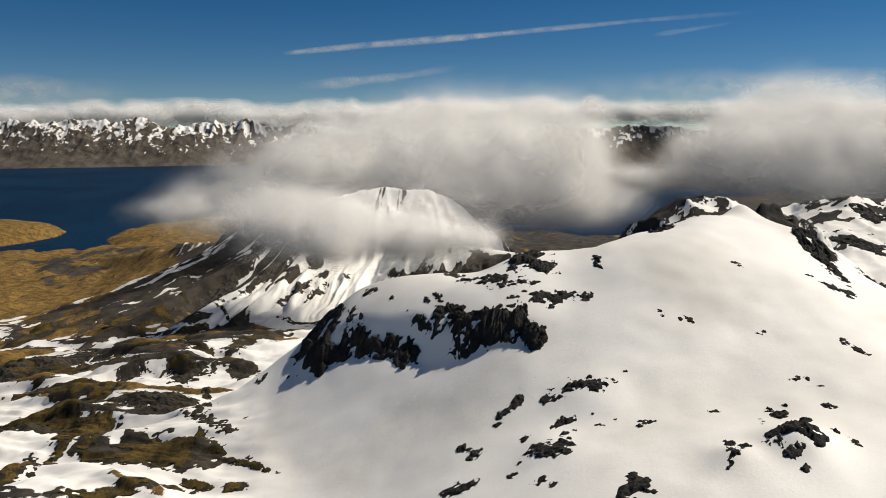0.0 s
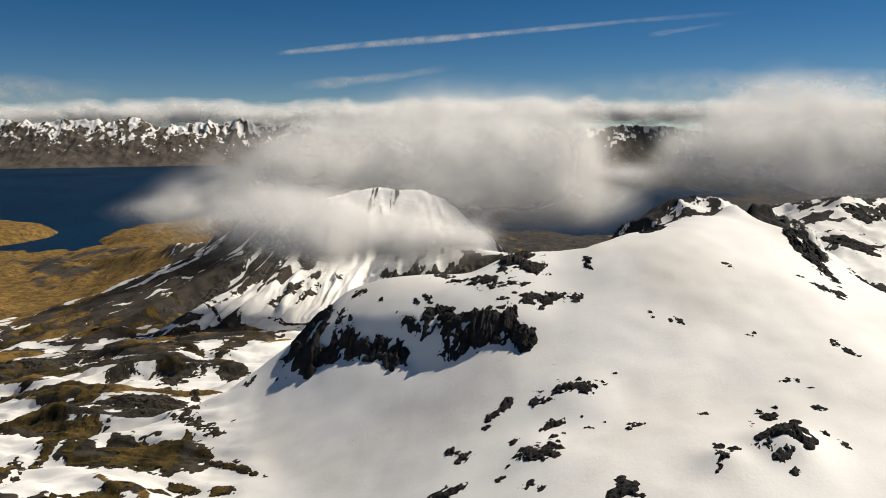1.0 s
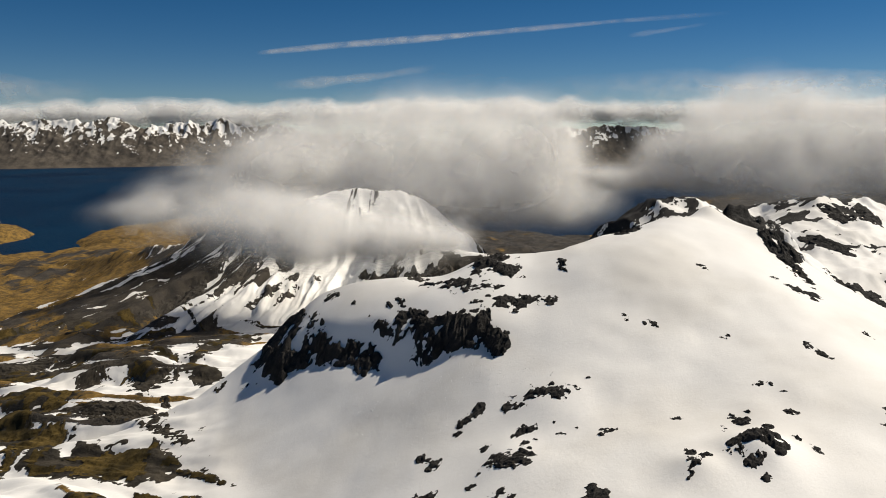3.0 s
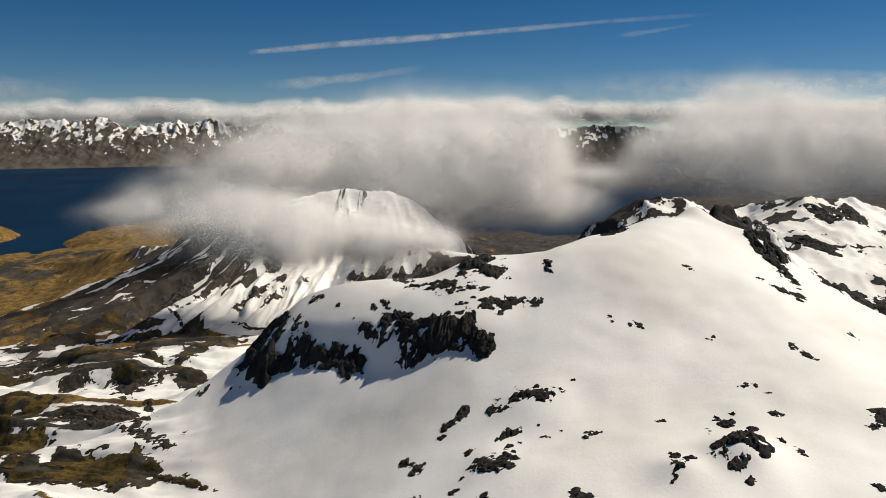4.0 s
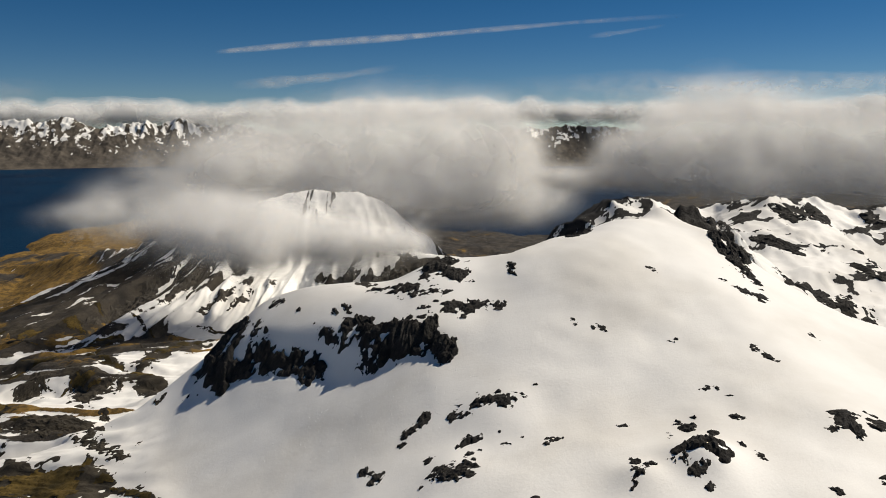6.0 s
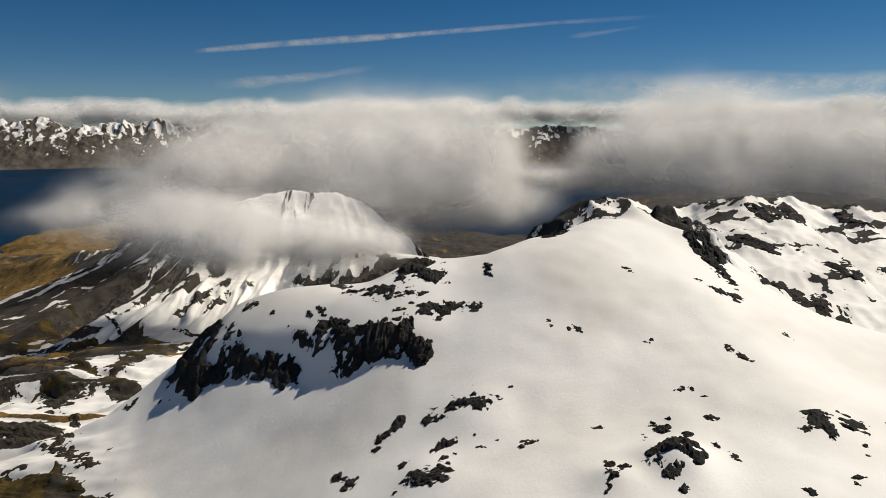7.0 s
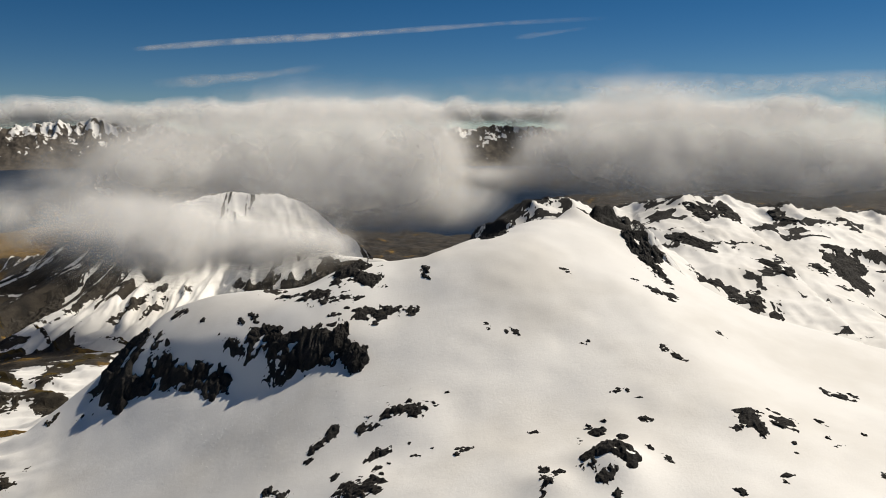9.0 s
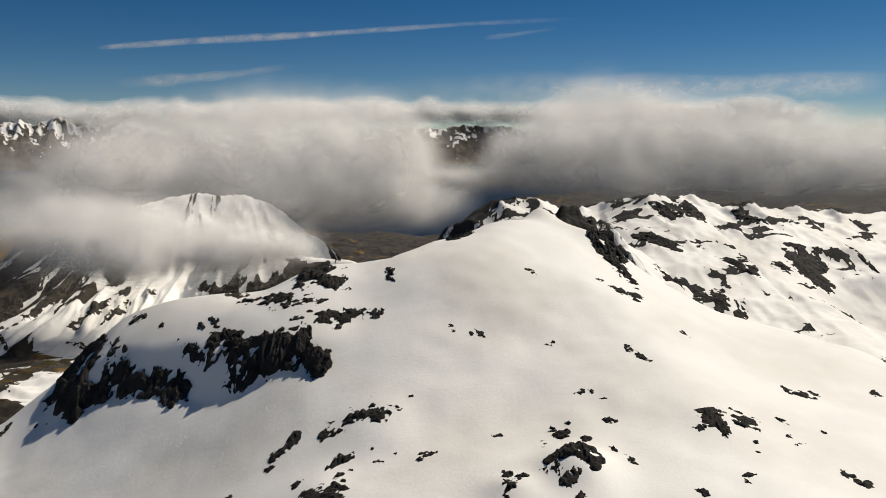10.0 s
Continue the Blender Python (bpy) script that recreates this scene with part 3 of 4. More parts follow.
RIM_ROCKS = [
    (4.84, 5.67, 0.057, 0.026, -60, 0.012),
    (4.70, 5.38, 0.025, 0.029, -26, 0.012),
    (4.71, 5.27, 0.047, 0.017, 20, 0.011),
    (4.86, 7.28, 0.060, 0.046, -26, 0.015),
    (4.45, 8.07, 0.125, 0.078, -53, 0.020),
    (4.61, 7.96, 0.089, 0.106, -40, 0.021),
    (4.32, 8.26, 0.051, 0.030, -15, 0.013),
    (4.25, 5.16, 0.020, 0.017, -8, 0.011),
    (4.32, 5.28, 0.022, 0.022, -73, 0.011),
    (3.53, 4.77, 0.063, 0.029, -79, 0.012),
    (5.09, 5.45, 0.021, 0.020, -3, 0.011),
]
NEAR_MOUNDS = [
    (-3.55, 8.08, 1.050, 0.351, -15, 0.049),
    (-2.28, 7.61, 0.447, 0.052, -33, 0.013),
    (-3.36, 7.06, 0.753, 0.135, 15, 0.023),
    (-2.74, 7.32, 0.230, 0.058, -22, 0.013),
    (-2.26, 7.20, 0.165, 0.067, -5, 0.014),
    (-4.70, 8.82, 0.393, 0.405, 5, 0.054),
    (-4.70, 8.24, 0.619, 0.091, 88, 0.017),
    (-5.48, 9.46, 0.778, 0.749, -1, 0.096),
    (-4.95, 7.66, 0.462, 0.148, 94, 0.024),
    (-6.58, 11.58, 1.952, 0.446, -38, 0.060),
    (-5.40, 10.45, 0.290, 0.247, 37, 0.036),
]
ROCK_SLABS = [
    (-3.73, 9.53, 0.795, 0.320, -37, 0.034),
    (-2.91, 8.47, 0.444, 0.110, -41, 0.015),
    (-2.62, 8.23, 0.100, 0.039, -14, 0.014),
    (-9.23, 15.65, 1.269, 0.803, 91, 0.064),
    (-6.17, 13.41, 0.283, 0.266, 28, 0.029),
    (-5.15, 13.12, 1.128, 0.151, -64, 0.018),
    (-4.70, 12.63, 0.372, 0.255, 79, 0.028),
    (-5.95, 13.48, 0.277, 0.040, -28, 0.014),
    (-3.63, 12.60, 0.257, 0.370, 68, 0.033),
    (-2.43, 9.12, 0.080, 0.058, 71, 0.017),
    (-4.27, 12.71, 0.205, 0.083, 88, 0.020),
    (-3.58, 10.28, 0.190, 0.065, 107, 0.018),
    (-2.46, 8.43, 0.047, 0.047, 42, 0.015),
]
TURF_STRIPS = [
    (-5.14, 13.42, 1.287, 0.291, -53, 0.041),
    (-5.39, 15.10, 1.615, 0.167, -44, 0.026),
    (-3.80, 12.80, 1.138, 0.266, -59, 0.038),
    (-9.06, 19.30, 1.569, 0.053, -24, 0.010),
    (-7.16, 16.16, 1.314, 0.437, -15, 0.044),
    (-8.40, 16.47, 2.440, 0.072, -52, 0.011),
    (-6.67, 18.54, 0.646, 0.364, 14, 0.038),
    (-4.77, 15.61, 1.077, 0.025, -66, 0.007),
    (-4.10, 16.46, 2.191, 0.284, 73, 0.030),
    (-3.68, 18.84, 0.926, 0.094, 166, 0.013),
    (-9.37, 20.49, 1.861, 0.373, -13, 0.038),
    (-7.48, 20.89, 1.404, 0.082, -28, 0.012),
    (-5.37, 13.44, 0.881, 0.055, 72, 0.010),
    (-7.58, 14.80, 0.638, 0.379, 26, 0.039),
]
TURF_BANKS = [
    (-11.72, 19.70, 0.947, 0.564, 60, 0.056),
    (-10.96, 20.44, 1.002, 0.210, -11, 0.024),
    (-7.68, 12.76, 0.264, 0.096, 39, 0.013),
    (-8.59, 15.17, 1.257, 0.433, -33, 0.044),
    (-5.82, 19.01, 2.173, 0.058, -56, 0.010),
    (-6.40, 17.17, 1.932, 0.134, 98, 0.017),
    (-9.20, 14.91, 1.473, 0.353, -43, 0.037),
    (-4.65, 9.98, 0.419, 0.114, -32, 0.015),
]
MOUNTAIN_RIBS = [
    (-5.69, 21.09, 0.888, 0.144, 63, 0.030),
    (-4.30, 20.48, 0.637, 0.181, 56, 0.035),
    (-3.70, 20.40, 0.429, 0.124, 59, 0.027),
    (-2.91, 21.07, 0.150, 0.127, 62, 0.027),
    (0.12, 9.30, 0.127, 0.088, -28, 0.021),
    (-5.37, 21.87, 0.679, 0.255, 42, 0.046),
    (-6.90, 21.86, 1.090, 0.343, 65, 0.059),
    (-7.49, 21.18, 0.941, 0.146, 59, 0.030),
    (-3.58, 21.28, 0.201, 0.165, 42, 0.033),
    (-6.95, 23.37, 1.012, 0.298, 57, 0.053),
    (-4.82, 22.01, 0.270, 0.124, 51, 0.027),
    (-0.62, 19.55, 0.420, 0.300, 60, 0.090),
    (0.62, 19.12, 0.520, 0.270, -14, 0.090),
    (1.50, 19.05, 0.300, 0.200, -10, 0.060),
]
RANGE_ROCKS = [
    (11.25, 13.14, 0.454, 0.589, -19, 0.038),
    (10.61, 13.09, 0.202, 0.153, -36, 0.031),
    (8.45, 14.26, 0.496, 0.373, -80, 0.064),
    (10.07, 15.56, 0.277, 0.443, -35, 0.049),
    (9.58, 12.98, 0.460, 0.206, -89, 0.039),
    (11.29, 15.38, 0.621, 0.178, -94, 0.035),
    (9.40, 15.60, 0.387, 0.215, -88, 0.040),
    (9.23, 13.92, 0.062, 0.062, 3, 0.017),
    (8.09, 12.30, 0.494, 0.189, -72, 0.036),
    (8.21, 11.62, 0.725, 0.155, -121, 0.031),
    (7.90, 11.72, 0.445, 0.100, -121, 0.023),
    (8.46, 11.34, 0.447, 0.098, -123, 0.023),
    (7.76, 12.65, 0.352, 0.097, -88, 0.023),
    (12.80, 13.34, 0.371, 0.057, -81, 0.017),
]
SUMMIT_ROCKS = [
    (4.99, 9.41, 0.785, 0.215, -109, 0.052),
    (4.88, 8.73, 0.354, 0.093, -98, 0.026),
    (3.02, 9.71, 0.364, 0.117, -124, 0.033),
    (5.80, 16.36, 0.477, 0.070, -78, 0.019),
]


def compact(co, faces, keep):
    """Only the faces kept, and the places that they use."""
    faces = faces[keep]
    used, index = np.unique(faces, return_inverse=True)
    return co[used], index.reshape(faces.shape)


def islands(mask, least=14):
    """The joined-up parts of a mask, the larger ones alone."""
    number = np.where(mask, np.arange(1, mask.size + 1).reshape(mask.shape), 0)
    while True:
        wide = np.pad(number, 1)
        grown = np.where(mask, np.maximum.reduce([wide[1:-1, 1:-1], wide[:-2, 1:-1], wide[2:, 1:-1], wide[1:-1, :-2], wide[1:-1, 2:]]), 0)
        if (grown == number).all():
            break
        number = grown
    return [number == k for k in np.unique(number) if k and (number == k).sum() >= least]


def outcrop(name, row, seed, mat, crag=1.0, cell=0.016, turf=None, ragged=0.42):
    """A craggy mass rising out of the ground, its foot below the surface all round. Returns its object, with a cap of turf where asked."""
    cx, cy, half, wide, angle, high = row
    nu, nv = (int(np.clip(2.7 * r / cell, 14, 84)) for r in (half, wide))
    p, q = np.meshgrid(np.linspace(-1.4, 1.4, nu), np.linspace(-1.4, 1.4, nv))
    c, s = math.cos(radians(angle)), math.sin(radians(angle))
    x, y = cx + p * half * c - q * wide * s, cy + p * half * s + q * wide * c
    lump, off = 0.75 * wide + 0.02, 13.7 * seed
    f = 1 - (np.abs(p) ** 2.3 + np.abs(q) ** 2.3) ** (1 / 2.3) + ragged * fbm(x / lump + off, y / lump, 5, seed % 5, 0.6) + 0.14 * fbm(x / 0.06 + off, y / 0.06, 3, 2)
    f = f - 1.1 * np.clip(vnoise(x / (0.55 * lump) - off, y / (0.55 * lump), 4) - 0.42, 0, 1)
    blocks = ridged(p * half / (0.5 * lump) + off, q * wide / (1.1 * lump), 5, (seed + 2) % 5, 0.62) - 0.55
    up = np.clip(f, 0, None)
    rise = high * (1 - np.exp(-2.2 * up)) * (0.7 + 0.8 * crag * blocks) + crag * 0.010 * fbm(x / 0.04, y / 0.04 + off, 3, 1) * step(0, 0.2, up)
    z0 = ground(x, y)[0]
    z = z0 + np.where(f > 0, rise, 0.9 * f * high - 0.012 * step(0, 0.15, -f))
    foot = EYE + float(ground(np.array([cx]), np.array([cy]))[0][0]) * U
    co = to_metres(x, y, z).reshape(-1, 3) - (cx * U, cy * U, foot)
    i = (np.arange(nv - 1)[:, None] * nu + np.arange(nu - 1)[None]).ravel()
    quads = np.stack([i, i + 1, i + nu + 1, i + nu], 1)
    kept, faces = compact(co, quads, f.ravel()[quads].max(1) > -0.22)
    body = mesh_from(name, kept, faces, mat, smooth=turf is not None)
    if turf is None:
        ob = new(name, body)
    else:
        ob = new(name)
        rock = new("rock", body)
        rock.parent = ob
        green = 0.55 * fbm(x / (1.2 * lump) - off, y / (0.8 * lump), 5, 3) + 0.9 * np.clip(f, -1, 0.5) - turf
        cap = co + np.stack([0 * x, 0 * x, 0.16 + 0.10 * fbm(x / 0.03, y / 0.03, 2, 2)], -1).reshape(-1, 3)
        sel = (green.ravel()[quads].min(1) > 0) & (f.ravel()[quads].min(1) > 0.03)
        for piece in islands(sel.reshape(nv - 1, nu - 1)):
            patch = new("turf", mesh_from("turf", *compact(cap, quads, piece.ravel()), TURF_MAT))
            patch.parent = ob
            tagged(patch, "ochre and brown turf patch")
    ob.location = (cx * U, cy * U, foot)
    return ob


count = 0
for rows, name, label, category, group, mat, crag, turf in (
        (KNOLL_CLIFFS, "rock_outcrop", "black craggy rock cliff breaking out of the snow knoll", "rock", "cliffs of the knoll", ROCK_MAT, 0.55, None),
        (KNOLL_STONES, "rock", "small dark rock poking through snow on the knoll", "rock", "stones of the knoll", ROCK_MAT, 1.0, None),
        (CREST_ROCKS, "rock_outcrop", "dark jagged rock band on the snowy crest", "rock", "crest rocks", ROCK_MAT, 1.1, None),
        (SLOPE_ROCKS, "rock_outcrop", "dark weathered rock outcrop on the open snow slope", "rock", "slope rocks", ROCK_MAT, 1.0, None),
        (SMALL_ROCKS, "rock", "small dark rock bared by melting snow", "rock", "slope rocks", ROCK_MAT, 1.0, None),
        (RIGHT_ROCKS, "rock_outcrop", "black broken crag casting a blue shadow on snow", "rock", "crag rocks", ROCK_MAT, 1.2, None),
        (FIELD_ROCKS, "rock", "flat dark rock showing through the smooth snowfield", "rock", "snowfield rocks", ROCK_MAT, 0.8, None),
        (EAST_ROCKS, "rock_outcrop", "scattered dark rock slabs bared in the snowfield", "rock", "snowfield rocks", ROCK_MAT, 0.9, None),
        (RIM_ROCKS, "rock", "narrow dark rock rib along the snow rim", "rock", "rim rocks", ROCK_MAT, 0.9, None),
        (SUMMIT_ROCKS, "rock_outcrop", "dark steep rock face beside the snowy summit", "rock", "summit rocks", ROCK_MAT, 1.2, None),
        (NEAR_MOUNDS, "rock_mound", "low rounded rock mound with ochre turf between snow strips", "mound", "turf mounds", SLAB_MAT, 0.3, 0.04),
        (ROCK_SLABS, "rock_slab", "grey-brown rock slab swept clear of snow", "rock", "rock slabs", SLAB_MAT, 0.9, None),
        (TURF_STRIPS, "rock_mound", "long dark brown rock bench between strips of snow", "mound", "turf benches", SLAB_MAT, 0.3, 0.28),
        (TURF_BANKS, "rock_mound", "dark brown turf bank edged by old snow", "mound", "turf benches", SLAB_MAT, 0.3, 0.22),
        (MOUNTAIN_RIBS, "rock_rib", "grey-brown scree rib running down the snowy mountainside", "rock", "scree ribs", SCREE_MAT, 0.5, None),
        (RANGE_ROCKS, "rock_outcrop", "dark rock patch bared on the snowy range", "rock", "range rocks", ROCK_MAT, 0.8, None)):
    for row in rows:
        count += 1
        ob = outcrop(name, row, count, mat, crag, 0.016 if row[1] < 11 else 0.035, turf, 0.55 if category == "rock" else 0.22)
        tagged(ob, label, category, group)

# clods rolled down from the knoll by small snow slides
rng = np.random.RandomState(12)
clod_co, clod_faces = [], []
cube = np.array([(-1, -1, -1), (1, -1, -1), (1, 1, -1), (-1, 1, -1), (-0.6, -0.6, 1), (0.6, -0.6, 1), (0.6, 0.6, 1), (-0.6, 0.6, 1)])
sides = np.array([(0, 1, 5, 4), (1, 2, 6, 5), (2, 3, 7, 6), (3, 0, 4, 7), (4, 5, 6, 7)])
spread = rng.rand(520)
clod_x, clod_y = -0.55 + 1.7 * spread + 0.25 * rng.randn(520), 7.85 - 0.55 * spread - 0.75 * rng.rand(520) ** 1.5
clod_z = ground(clod_x, clod_y)[0]
for k in range(520):
    turn = rng.rand() * 6.3
    c, s = math.cos(turn), math.sin(turn)
    p = cube * (0.0025 + 0.004 * rng.rand() ** 3) * (0.7 + 0.6 * rng.rand(8, 3))
    clod_co.append(to_metres(clod_x[k] + p[:, 0] * c - p[:, 1] * s, clod_y[k] + p[:, 0] * s + p[:, 1] * c, clod_z[k] + 0.35 * p[:, 2]))
    clod_faces.append(sides + 8 * k)
clods = new("snow_debris", mesh_from("snow_debris", np.concatenate(clod_co), np.concatenate(clod_faces), SNOW_MAT, False))
tagged(clods, "scattered snow clods below the dark cliffs", "snow", kind="stuff")

# ---- clouds: nested thin skins round a billowing body ----
LAT3 = np.random.RandomState(9).rand(64, 64, 64).astype(np.float32)


def vnoise3(x, y, z):
    out = 0
    i, j, k = (np.floor(a).astype(np.int64) for a in (x, y, z))
    f, g, h = x - i, y - j, z - k
    f, g, h = (a * a * (3 - 2 * a) for a in (f, g, h))
    for a in (0, 1):
        for b in (0, 1):
            for c in (0, 1):
                w = (f if a else 1 - f) * (g if b else 1 - g) * (h if c else 1 - h)
                out = out + w * LAT3[(i + a) & 63, (j + b) & 63, (k + c) & 63]
    return 2 * out - 1


def fbm3(x, y, z, octaves=4, gain=0.5):
    total, amp = 0, 1.0
    for k in range(octaves):
        s = 2.05 ** k
        total = total + amp * vnoise3(x * s + 11 * k, y * s - 7 * k, z * s + 5 * k)
        amp *= gain
    return total


def skin(field, level, origin, gap):
    """The surface where a field on a regular grid passes a level: places and quads."""
    inside = field > level
    nx, ny, nz = field.shape
    cells = np.zeros((nx - 1, ny - 1, nz - 1), int)
    for a in (0, 1):
        for b in (0, 1):
            for c in (0, 1):
                cells += inside[a:nx - 1 + a, b:ny - 1 + b, c:nz - 1 + c]
    mixed = (cells > 0) & (cells < 8)
    number = np.full(mixed.shape, -1, np.int64)
    number[mixed] = np.arange(mixed.sum())
    ci = np.argwhere(mixed)
    place, count = np.zeros((len(ci), 3)), np.zeros(len(ci))
    corners = [(a, b, c) for a in (0, 1) for b in (0, 1) for c in (0, 1)]
    for p in corners:
        for q in corners:
            if sum(q) - sum(p) == 1 and all(b >= a for a, b in zip(p, q)):
                va, vb = field[tuple((ci + p).T)] - level, field[tuple((ci + q).T)] - level
                cross = (va > 0) != (vb > 0)
                t = np.where(cross, va / np.where(cross, va - vb, 1), 0)[:, None]
                place += cross[:, None] * (np.array(p) + t * (np.array(q) - np.array(p)))
                count += cross
    place = (ci + place / count[:, None]) * gap + origin
    quads = []
    for axis in range(3):
        u, v = (axis + 1) % 3, (axis + 2) % 3
        a, b = [slice(None)] * 3, [slice(None)] * 3
        a[axis], b[axis] = slice(0, -1), slice(1, None)
        flip = inside[tuple(a)] != inside[tuple(b)]
        e = np.argwhere(flip)
        e = e[(e[:, u] > 0) & (e[:, v] > 0) & (e[:, u] < field.shape[u] - 1) & (e[:, v] < field.shape[v] - 1)]
        out = inside[tuple(a)][tuple(e.T)]
        ring = []
        for du, dv in ((-1, -1), (0, -1), (0, 0), (-1, 0)):
            c = e.copy()
            c[:, u] += du
            c[:, v] += dv
            ring.append(number[tuple(c.T)])
        q = np.stack(ring, 1)
        quads.append(np.where(out[:, None], q, q[:, ::-1]))
    return place, np.concatenate(quads)


def cloud_object(name, puffs, low, high, gap, billow, levels, mat, flat=0.0):
    """puffs: centre and radii in map units; levels: (field level, veil)."""
    n = [int((h - l) / g) + 1 for l, h, g in zip(low, high, gap)]
    x, y, z = np.meshgrid(*[l + g * np.arange(k) for l, g, k in zip(low, gap, n)], indexing="ij")
    field = np.zeros(x.shape)
    for cx, cy, cz, rx, ry, rz, *weight in puffs:
        r2 = ((x - cx) / rx) ** 2 + ((y - cy) / ry) ** 2 + ((z - cz) / np.where(z < cz, rz * (1 - flat), rz)) ** 2
        field = np.maximum(field, 0) + (weight[0] if weight else 1.0) * np.exp(-1.4 * r2)
    field = field + billow[0] * fbm3(x / billow[1], y / billow[1], z / billow[1], billow[2], 0.45) * np.clip(field * 6, 0, 1)
    field = np.minimum(field, 2.5)
    edge = np.ones(x.shape, bool)
    edge[1:-1, 1:-1, 1:-1] = False
    field[edge] = -1
    co, faces, veil, base = [], [], [], 0
    for level, alpha in levels:
        p, q = skin(field, level, np.array(low), np.array(gap))
        co.append(p)
        faces.append(q + base)
        veil.append(np.full(len(p), alpha))
        base += len(p)
    co, faces, veil = np.concatenate(co), np.concatenate(faces), np.concatenate(veil)
    me = mesh_from(name, to_metres(co[:, 0], co[:, 1], co[:, 2]), faces, mat)
    # normals bent upward stand in for light scattered in mist: skins shade as one soft dome
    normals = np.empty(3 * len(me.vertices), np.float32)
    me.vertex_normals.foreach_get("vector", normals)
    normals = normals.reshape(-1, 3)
    # the tops are made thinner than the flanks, to let sunlight in and brighten the fronts
    veil = veil * (1 - 0.45 * np.clip(normals[:, 2], 0, 1))
    me.attributes.new("veil", "FLOAT", "POINT").data.foreach_set("value", veil.astype(np.float32))
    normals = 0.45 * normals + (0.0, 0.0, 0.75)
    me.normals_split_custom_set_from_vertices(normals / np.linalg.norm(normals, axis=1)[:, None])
    return new(name, me)


MIST_SKINS = [(0.07 + 0.032 * k, 0.02 + 0.17 * (k / 11) ** 1.1) for k in range(12)] + [(0.50, 0.25), (0.64, 0.35), (0.85, 0.5)]
BELT_SKINS = [(0.03 + 0.036 * k, 0.04 + 0.026 * k) for k in range(12)]
MAIN_PUFFS = [
    (1.70, 28.00, -0.61, 3.30, 2.30, 1.85, 1.00), (-1.11, 28.00, -0.73, 3.20, 2.20, 1.58, 0.90), (-4.03, 27.50, -1.00, 3.40, 2.20, 1.15, 0.75), (4.10, 28.00, -0.95, 2.20, 2.00, 1.65, 0.85),
    (-5.70, 26.50, -1.55, 2.70, 2.00, 1.00, 0.55), (-6.9, 25.00, -2.35, 2.5, 1.80, 0.80, 0.40), (-8.6, 23.80, -2.85, 2.1, 1.40, 0.50, 0.26),
    (2.0, 28.00, -2.41, 3.2, 2.00, 1.00, 0.45), (5.0, 27.50, -2.5, 2.80, 1.80, 1.0, 0.30), (-0.95, 28.50, -2.10, 4.50, 1.80, 1.30, 0.60)]
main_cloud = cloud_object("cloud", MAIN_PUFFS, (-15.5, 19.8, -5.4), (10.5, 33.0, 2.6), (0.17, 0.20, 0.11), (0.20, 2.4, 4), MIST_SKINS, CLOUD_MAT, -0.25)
tagged(main_cloud, "soft grey-white cloud wrapped round a snowy mountain top", "cloud")
BELT_PUFFS = [(-0.80, 18.9, -2.80, 1.7, 0.85, 0.60, 0.62), (-2.8, 19.3, -2.70, 2.1, 0.95, 0.72, 0.66), (-4.8, 20.0, -2.60, 2.1, 1.1, 0.80, 0.46), (-6.4, 20.6, -2.78, 1.7, 1.0, 0.48, 0.22), (0.5, 18.3, -2.85, 0.9, 0.50, 0.38, 0.28), (-1.2, 20.2, -2.12, 2.8, 0.9, 0.60, 0.22)]
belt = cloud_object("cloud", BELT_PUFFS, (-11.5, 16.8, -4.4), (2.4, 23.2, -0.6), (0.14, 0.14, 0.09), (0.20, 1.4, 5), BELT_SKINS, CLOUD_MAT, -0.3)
tagged(belt, "thin grey belt of mist lying along the snowy mountainside", "cloud")
RIGHT_PUFFS = [
    (6.88, 25.00, -1.64, 1.82, 1.50, 0.50, 0.28), (8.88, 24.50, -0.92, 1.55, 1.60, 0.72, 0.60), (10.42, 24.20, -0.59, 2.05, 1.80, 1.00, 0.95), (12.37, 24.00, -0.34, 2.30, 2.00, 1.80, 1.00),
    (14.24, 24.00, -0.42, 2.20, 2.00, 1.56, 1.00), (16.18, 23.60, -0.70, 2.60, 2.10, 1.25, 0.95), (18.19, 23.00, -0.80, 2.80, 2.20, 1.15, 0.9), (20.30, 22.50, -0.82, 3.0, 2.20, 1.15, 0.9),
    (22.89, 22.00, -0.9, 3.4, 2.30, 1.15, 0.85), (24.98, 21.00, -0.9, 3.6, 2.30, 1.15, 0.85),
    (9.91, 24.00, -1.80, 3.01, 1.50, 0.60, 0.40), (13.6, 24.00, -1.85, 3.4, 1.60, 0.70, 0.55), (17.2, 23.00, -1.95, 3.6, 1.60, 0.75, 0.55), (21.5, 22.00, -1.9, 4.6, 1.60, 0.75, 0.55)]
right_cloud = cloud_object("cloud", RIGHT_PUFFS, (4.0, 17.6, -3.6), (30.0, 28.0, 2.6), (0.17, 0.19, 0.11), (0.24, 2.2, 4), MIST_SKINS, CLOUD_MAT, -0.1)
tagged(right_cloud, "bright white cloud billowing behind the snowy peaks", "cloud")

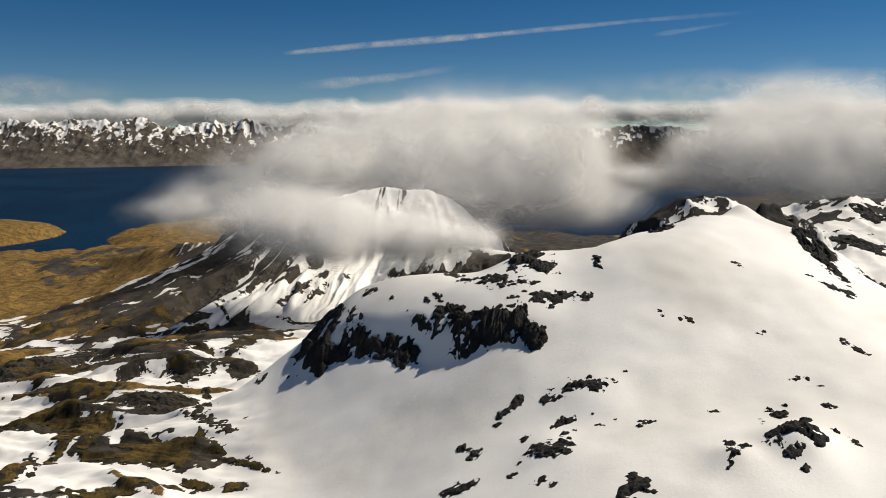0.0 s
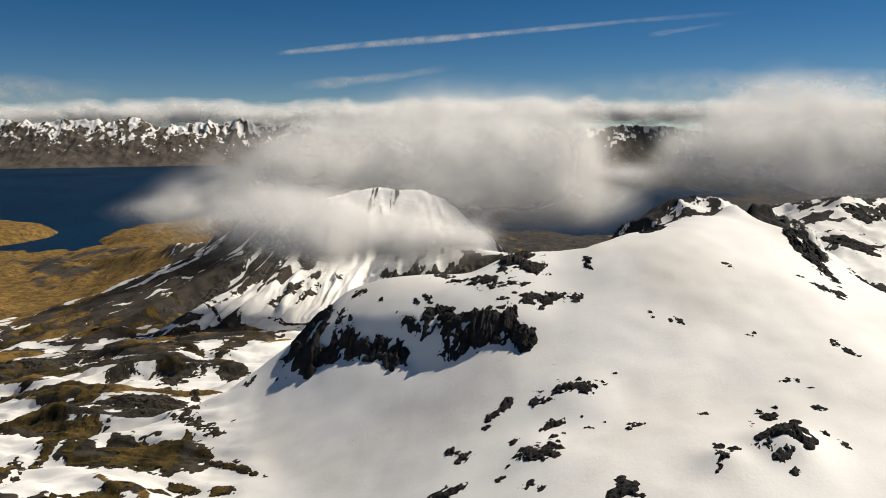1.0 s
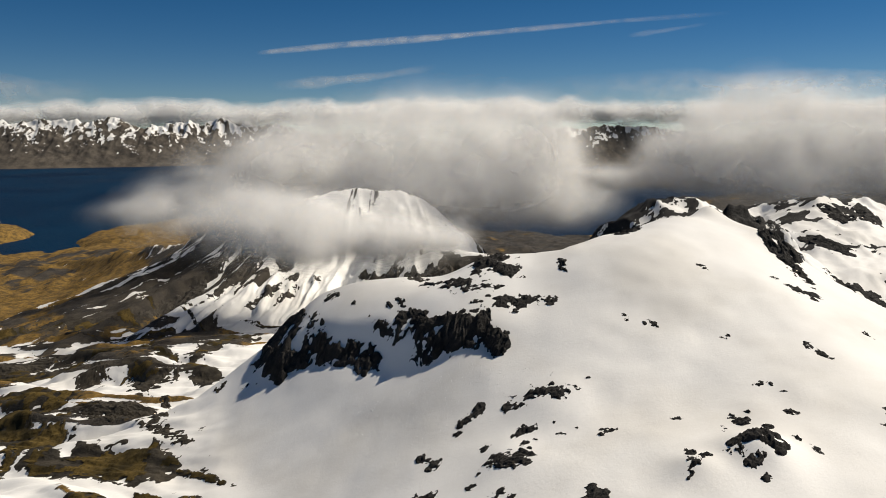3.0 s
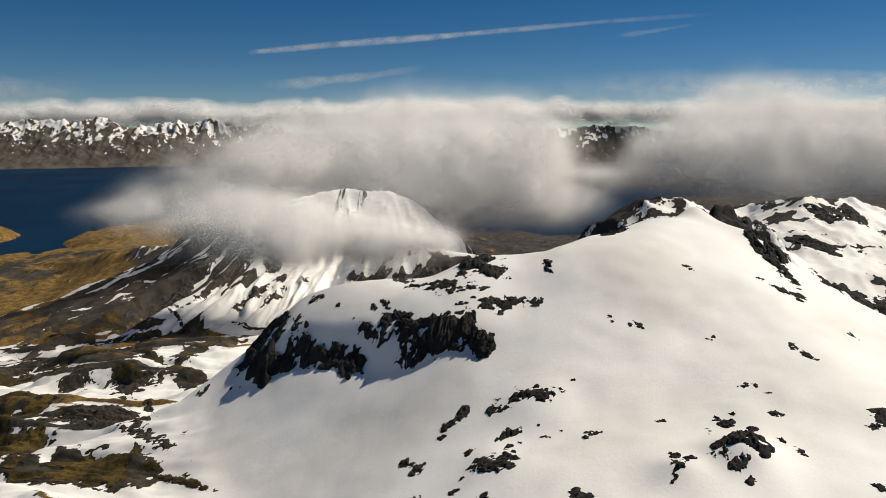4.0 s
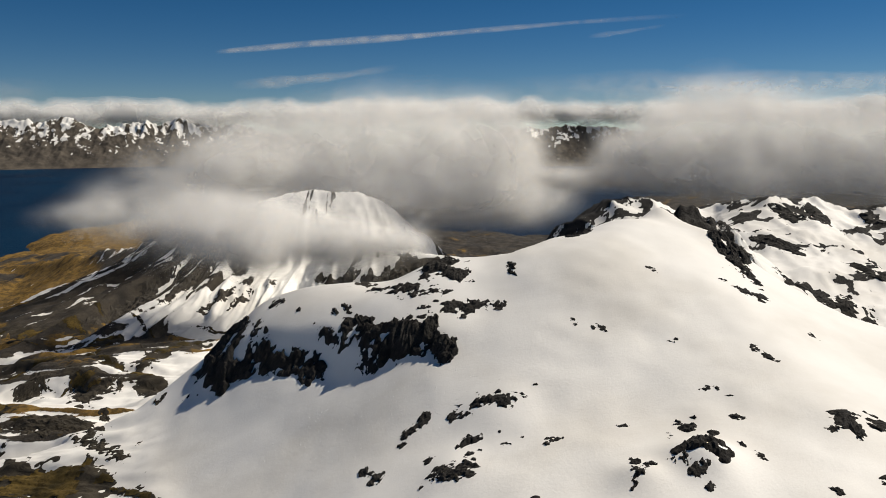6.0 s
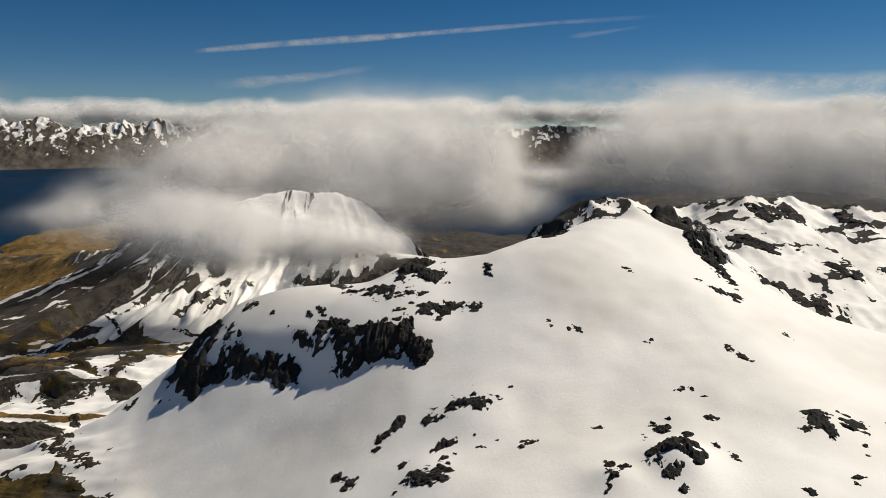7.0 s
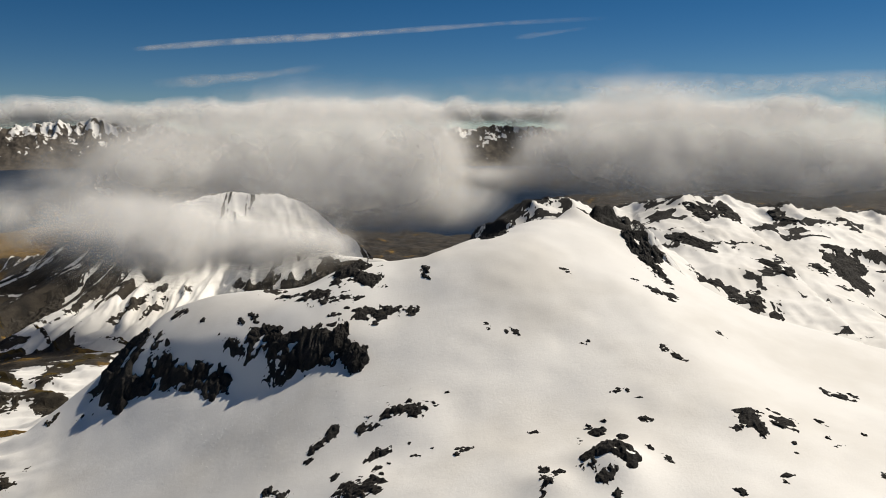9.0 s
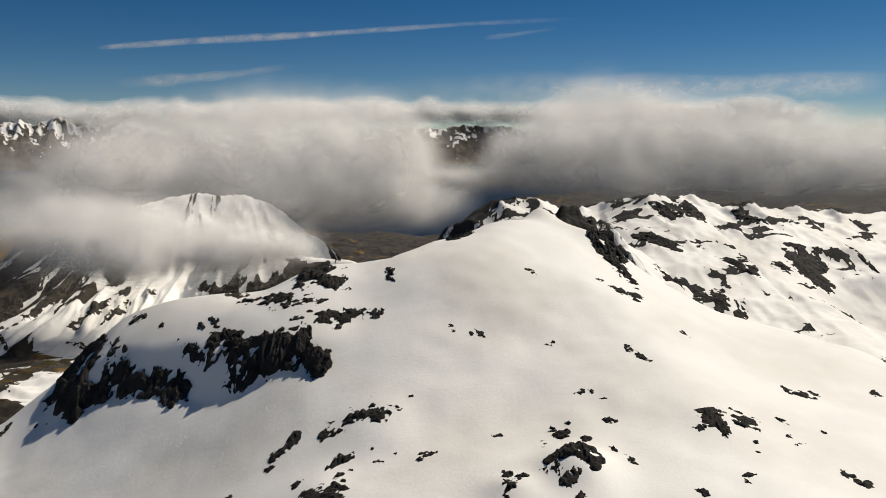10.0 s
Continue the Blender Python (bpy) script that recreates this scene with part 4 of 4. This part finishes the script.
rng = np.random.RandomState(4)
BANK_PUFFS = [(float(x), 185 + 2 * rng.rand() - (0.26 * x if x > 0 else 0.0), 2.3 + 0.8 * rng.rand() + (0.7 if x > -20 else 0.0), 9, 4.5, 2.7) for x in range(-130, 135, 7)]
BANK_SKINS = [(0.15, 0.18), (0.3, 0.3), (0.5, 0.42), (0.75, 0.5), (1.0, 0.55)]
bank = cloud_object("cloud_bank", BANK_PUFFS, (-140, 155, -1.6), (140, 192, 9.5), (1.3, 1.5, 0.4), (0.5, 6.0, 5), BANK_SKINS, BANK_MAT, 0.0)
tagged(bank, "long low bank of cloud along the horizon", "cloud", kind="structure")


# ---- vapour trails and thin high cloud, far off ----
def streak(name, label, line, width, veil, taper):
    """A thin drawn-out sheet of ice cloud along a line of places in map units."""
    pts = [Vector(p) for p in line]
    n, m = 60, 9
    co, alpha = np.zeros((n, m, 3)), np.zeros((n, m))
    for i in range(n):
        t = i / (n - 1) * (len(pts) - 1)
        k = min(int(t), len(pts) - 2)
        p = pts[k].lerp(pts[k + 1], t - k)
        s = i / (n - 1)
        wide = width * (0.55 + 0.45 * math.sin(math.pi * min(1, s * 1.3))) * (1 + 0.15 * math.sin(9 * s) + 0.1 * math.sin(23 * s))
        for j in range(m):
            v = 2 * j / (m - 1) - 1
            co[i, j] = (p.x, p.y - 0.8 * v * wide, p.z + v * wide * 0.5)
            alpha[i, j] = veil * (1 - v * v) * min(1, s / taper[0]) * min(1, (1 - s) / taper[1])
    i = (np.arange(n - 1)[:, None] * m + np.arange(m - 1)[None]).ravel()
    quads = np.stack([i, i + 1, i + m + 1, i + m], 1)
    me = mesh_from(name, to_metres(*co.reshape(-1, 3).T), quads, TRAIL_MAT)
    me.attributes.new("veil", "FLOAT", "POINT").data.foreach_set("value", alpha.ravel().astype(np.float32))
    return tagged(new(name, me), label, "cloud", kind="structure")


TRAIL = [(-36.7, 167.5, 16.1), (-18.4, 170.3, 18.2), (4.8, 171.1, 20.1), (25.5, 169.1, 21.8), (45.3, 164.7, 23.1), (66.7, 157.2, 23.7)]
CIRRUS_WEST = [(-33.8, 168.7, 8.9), (-23.8, 170.3, 9.8), (-11.0, 171.6, 11.2), (4.2, 171.8, 13.5)]
CIRRUS_EAST = [(20.2, 167.0, 7.3), (55.6, 158.8, 7.7), (81.4, 147.3, 8.4), (117.2, 120.7, 8.0)]
CIRRUS_FAR = [(-110.5, 126.4, 6.6), (-93.1, 139.8, 6.9), (-77.9, 148.8, 6.9), (-65.4, 154.8, 6.6)]
WISP = [(46.7, 164.7, 19.9), (52.6, 162.9, 20.5), (62.6, 159.2, 21.8)]
streak("contrail", "long thin white vapour trail across the blue sky", TRAIL, 1.5, 0.5, (0.03, 0.55))
streak("cirrus", "faint pale streak of high cloud", CIRRUS_WEST, 2.6, 0.4, (0.3, 0.3))
streak("cirrus", "broad veil of thin high cloud over the horizon", CIRRUS_EAST, 8.0, 0.42, (0.5, 0.05))
streak("cirrus", "broad veil of thin high cloud over the horizon", CIRRUS_FAR, 8.0, 0.55, (0.05, 0.5))
streak("cirrus", "short faint wisp of high cloud", WISP, 1.2, 0.2, (0.3, 0.5))
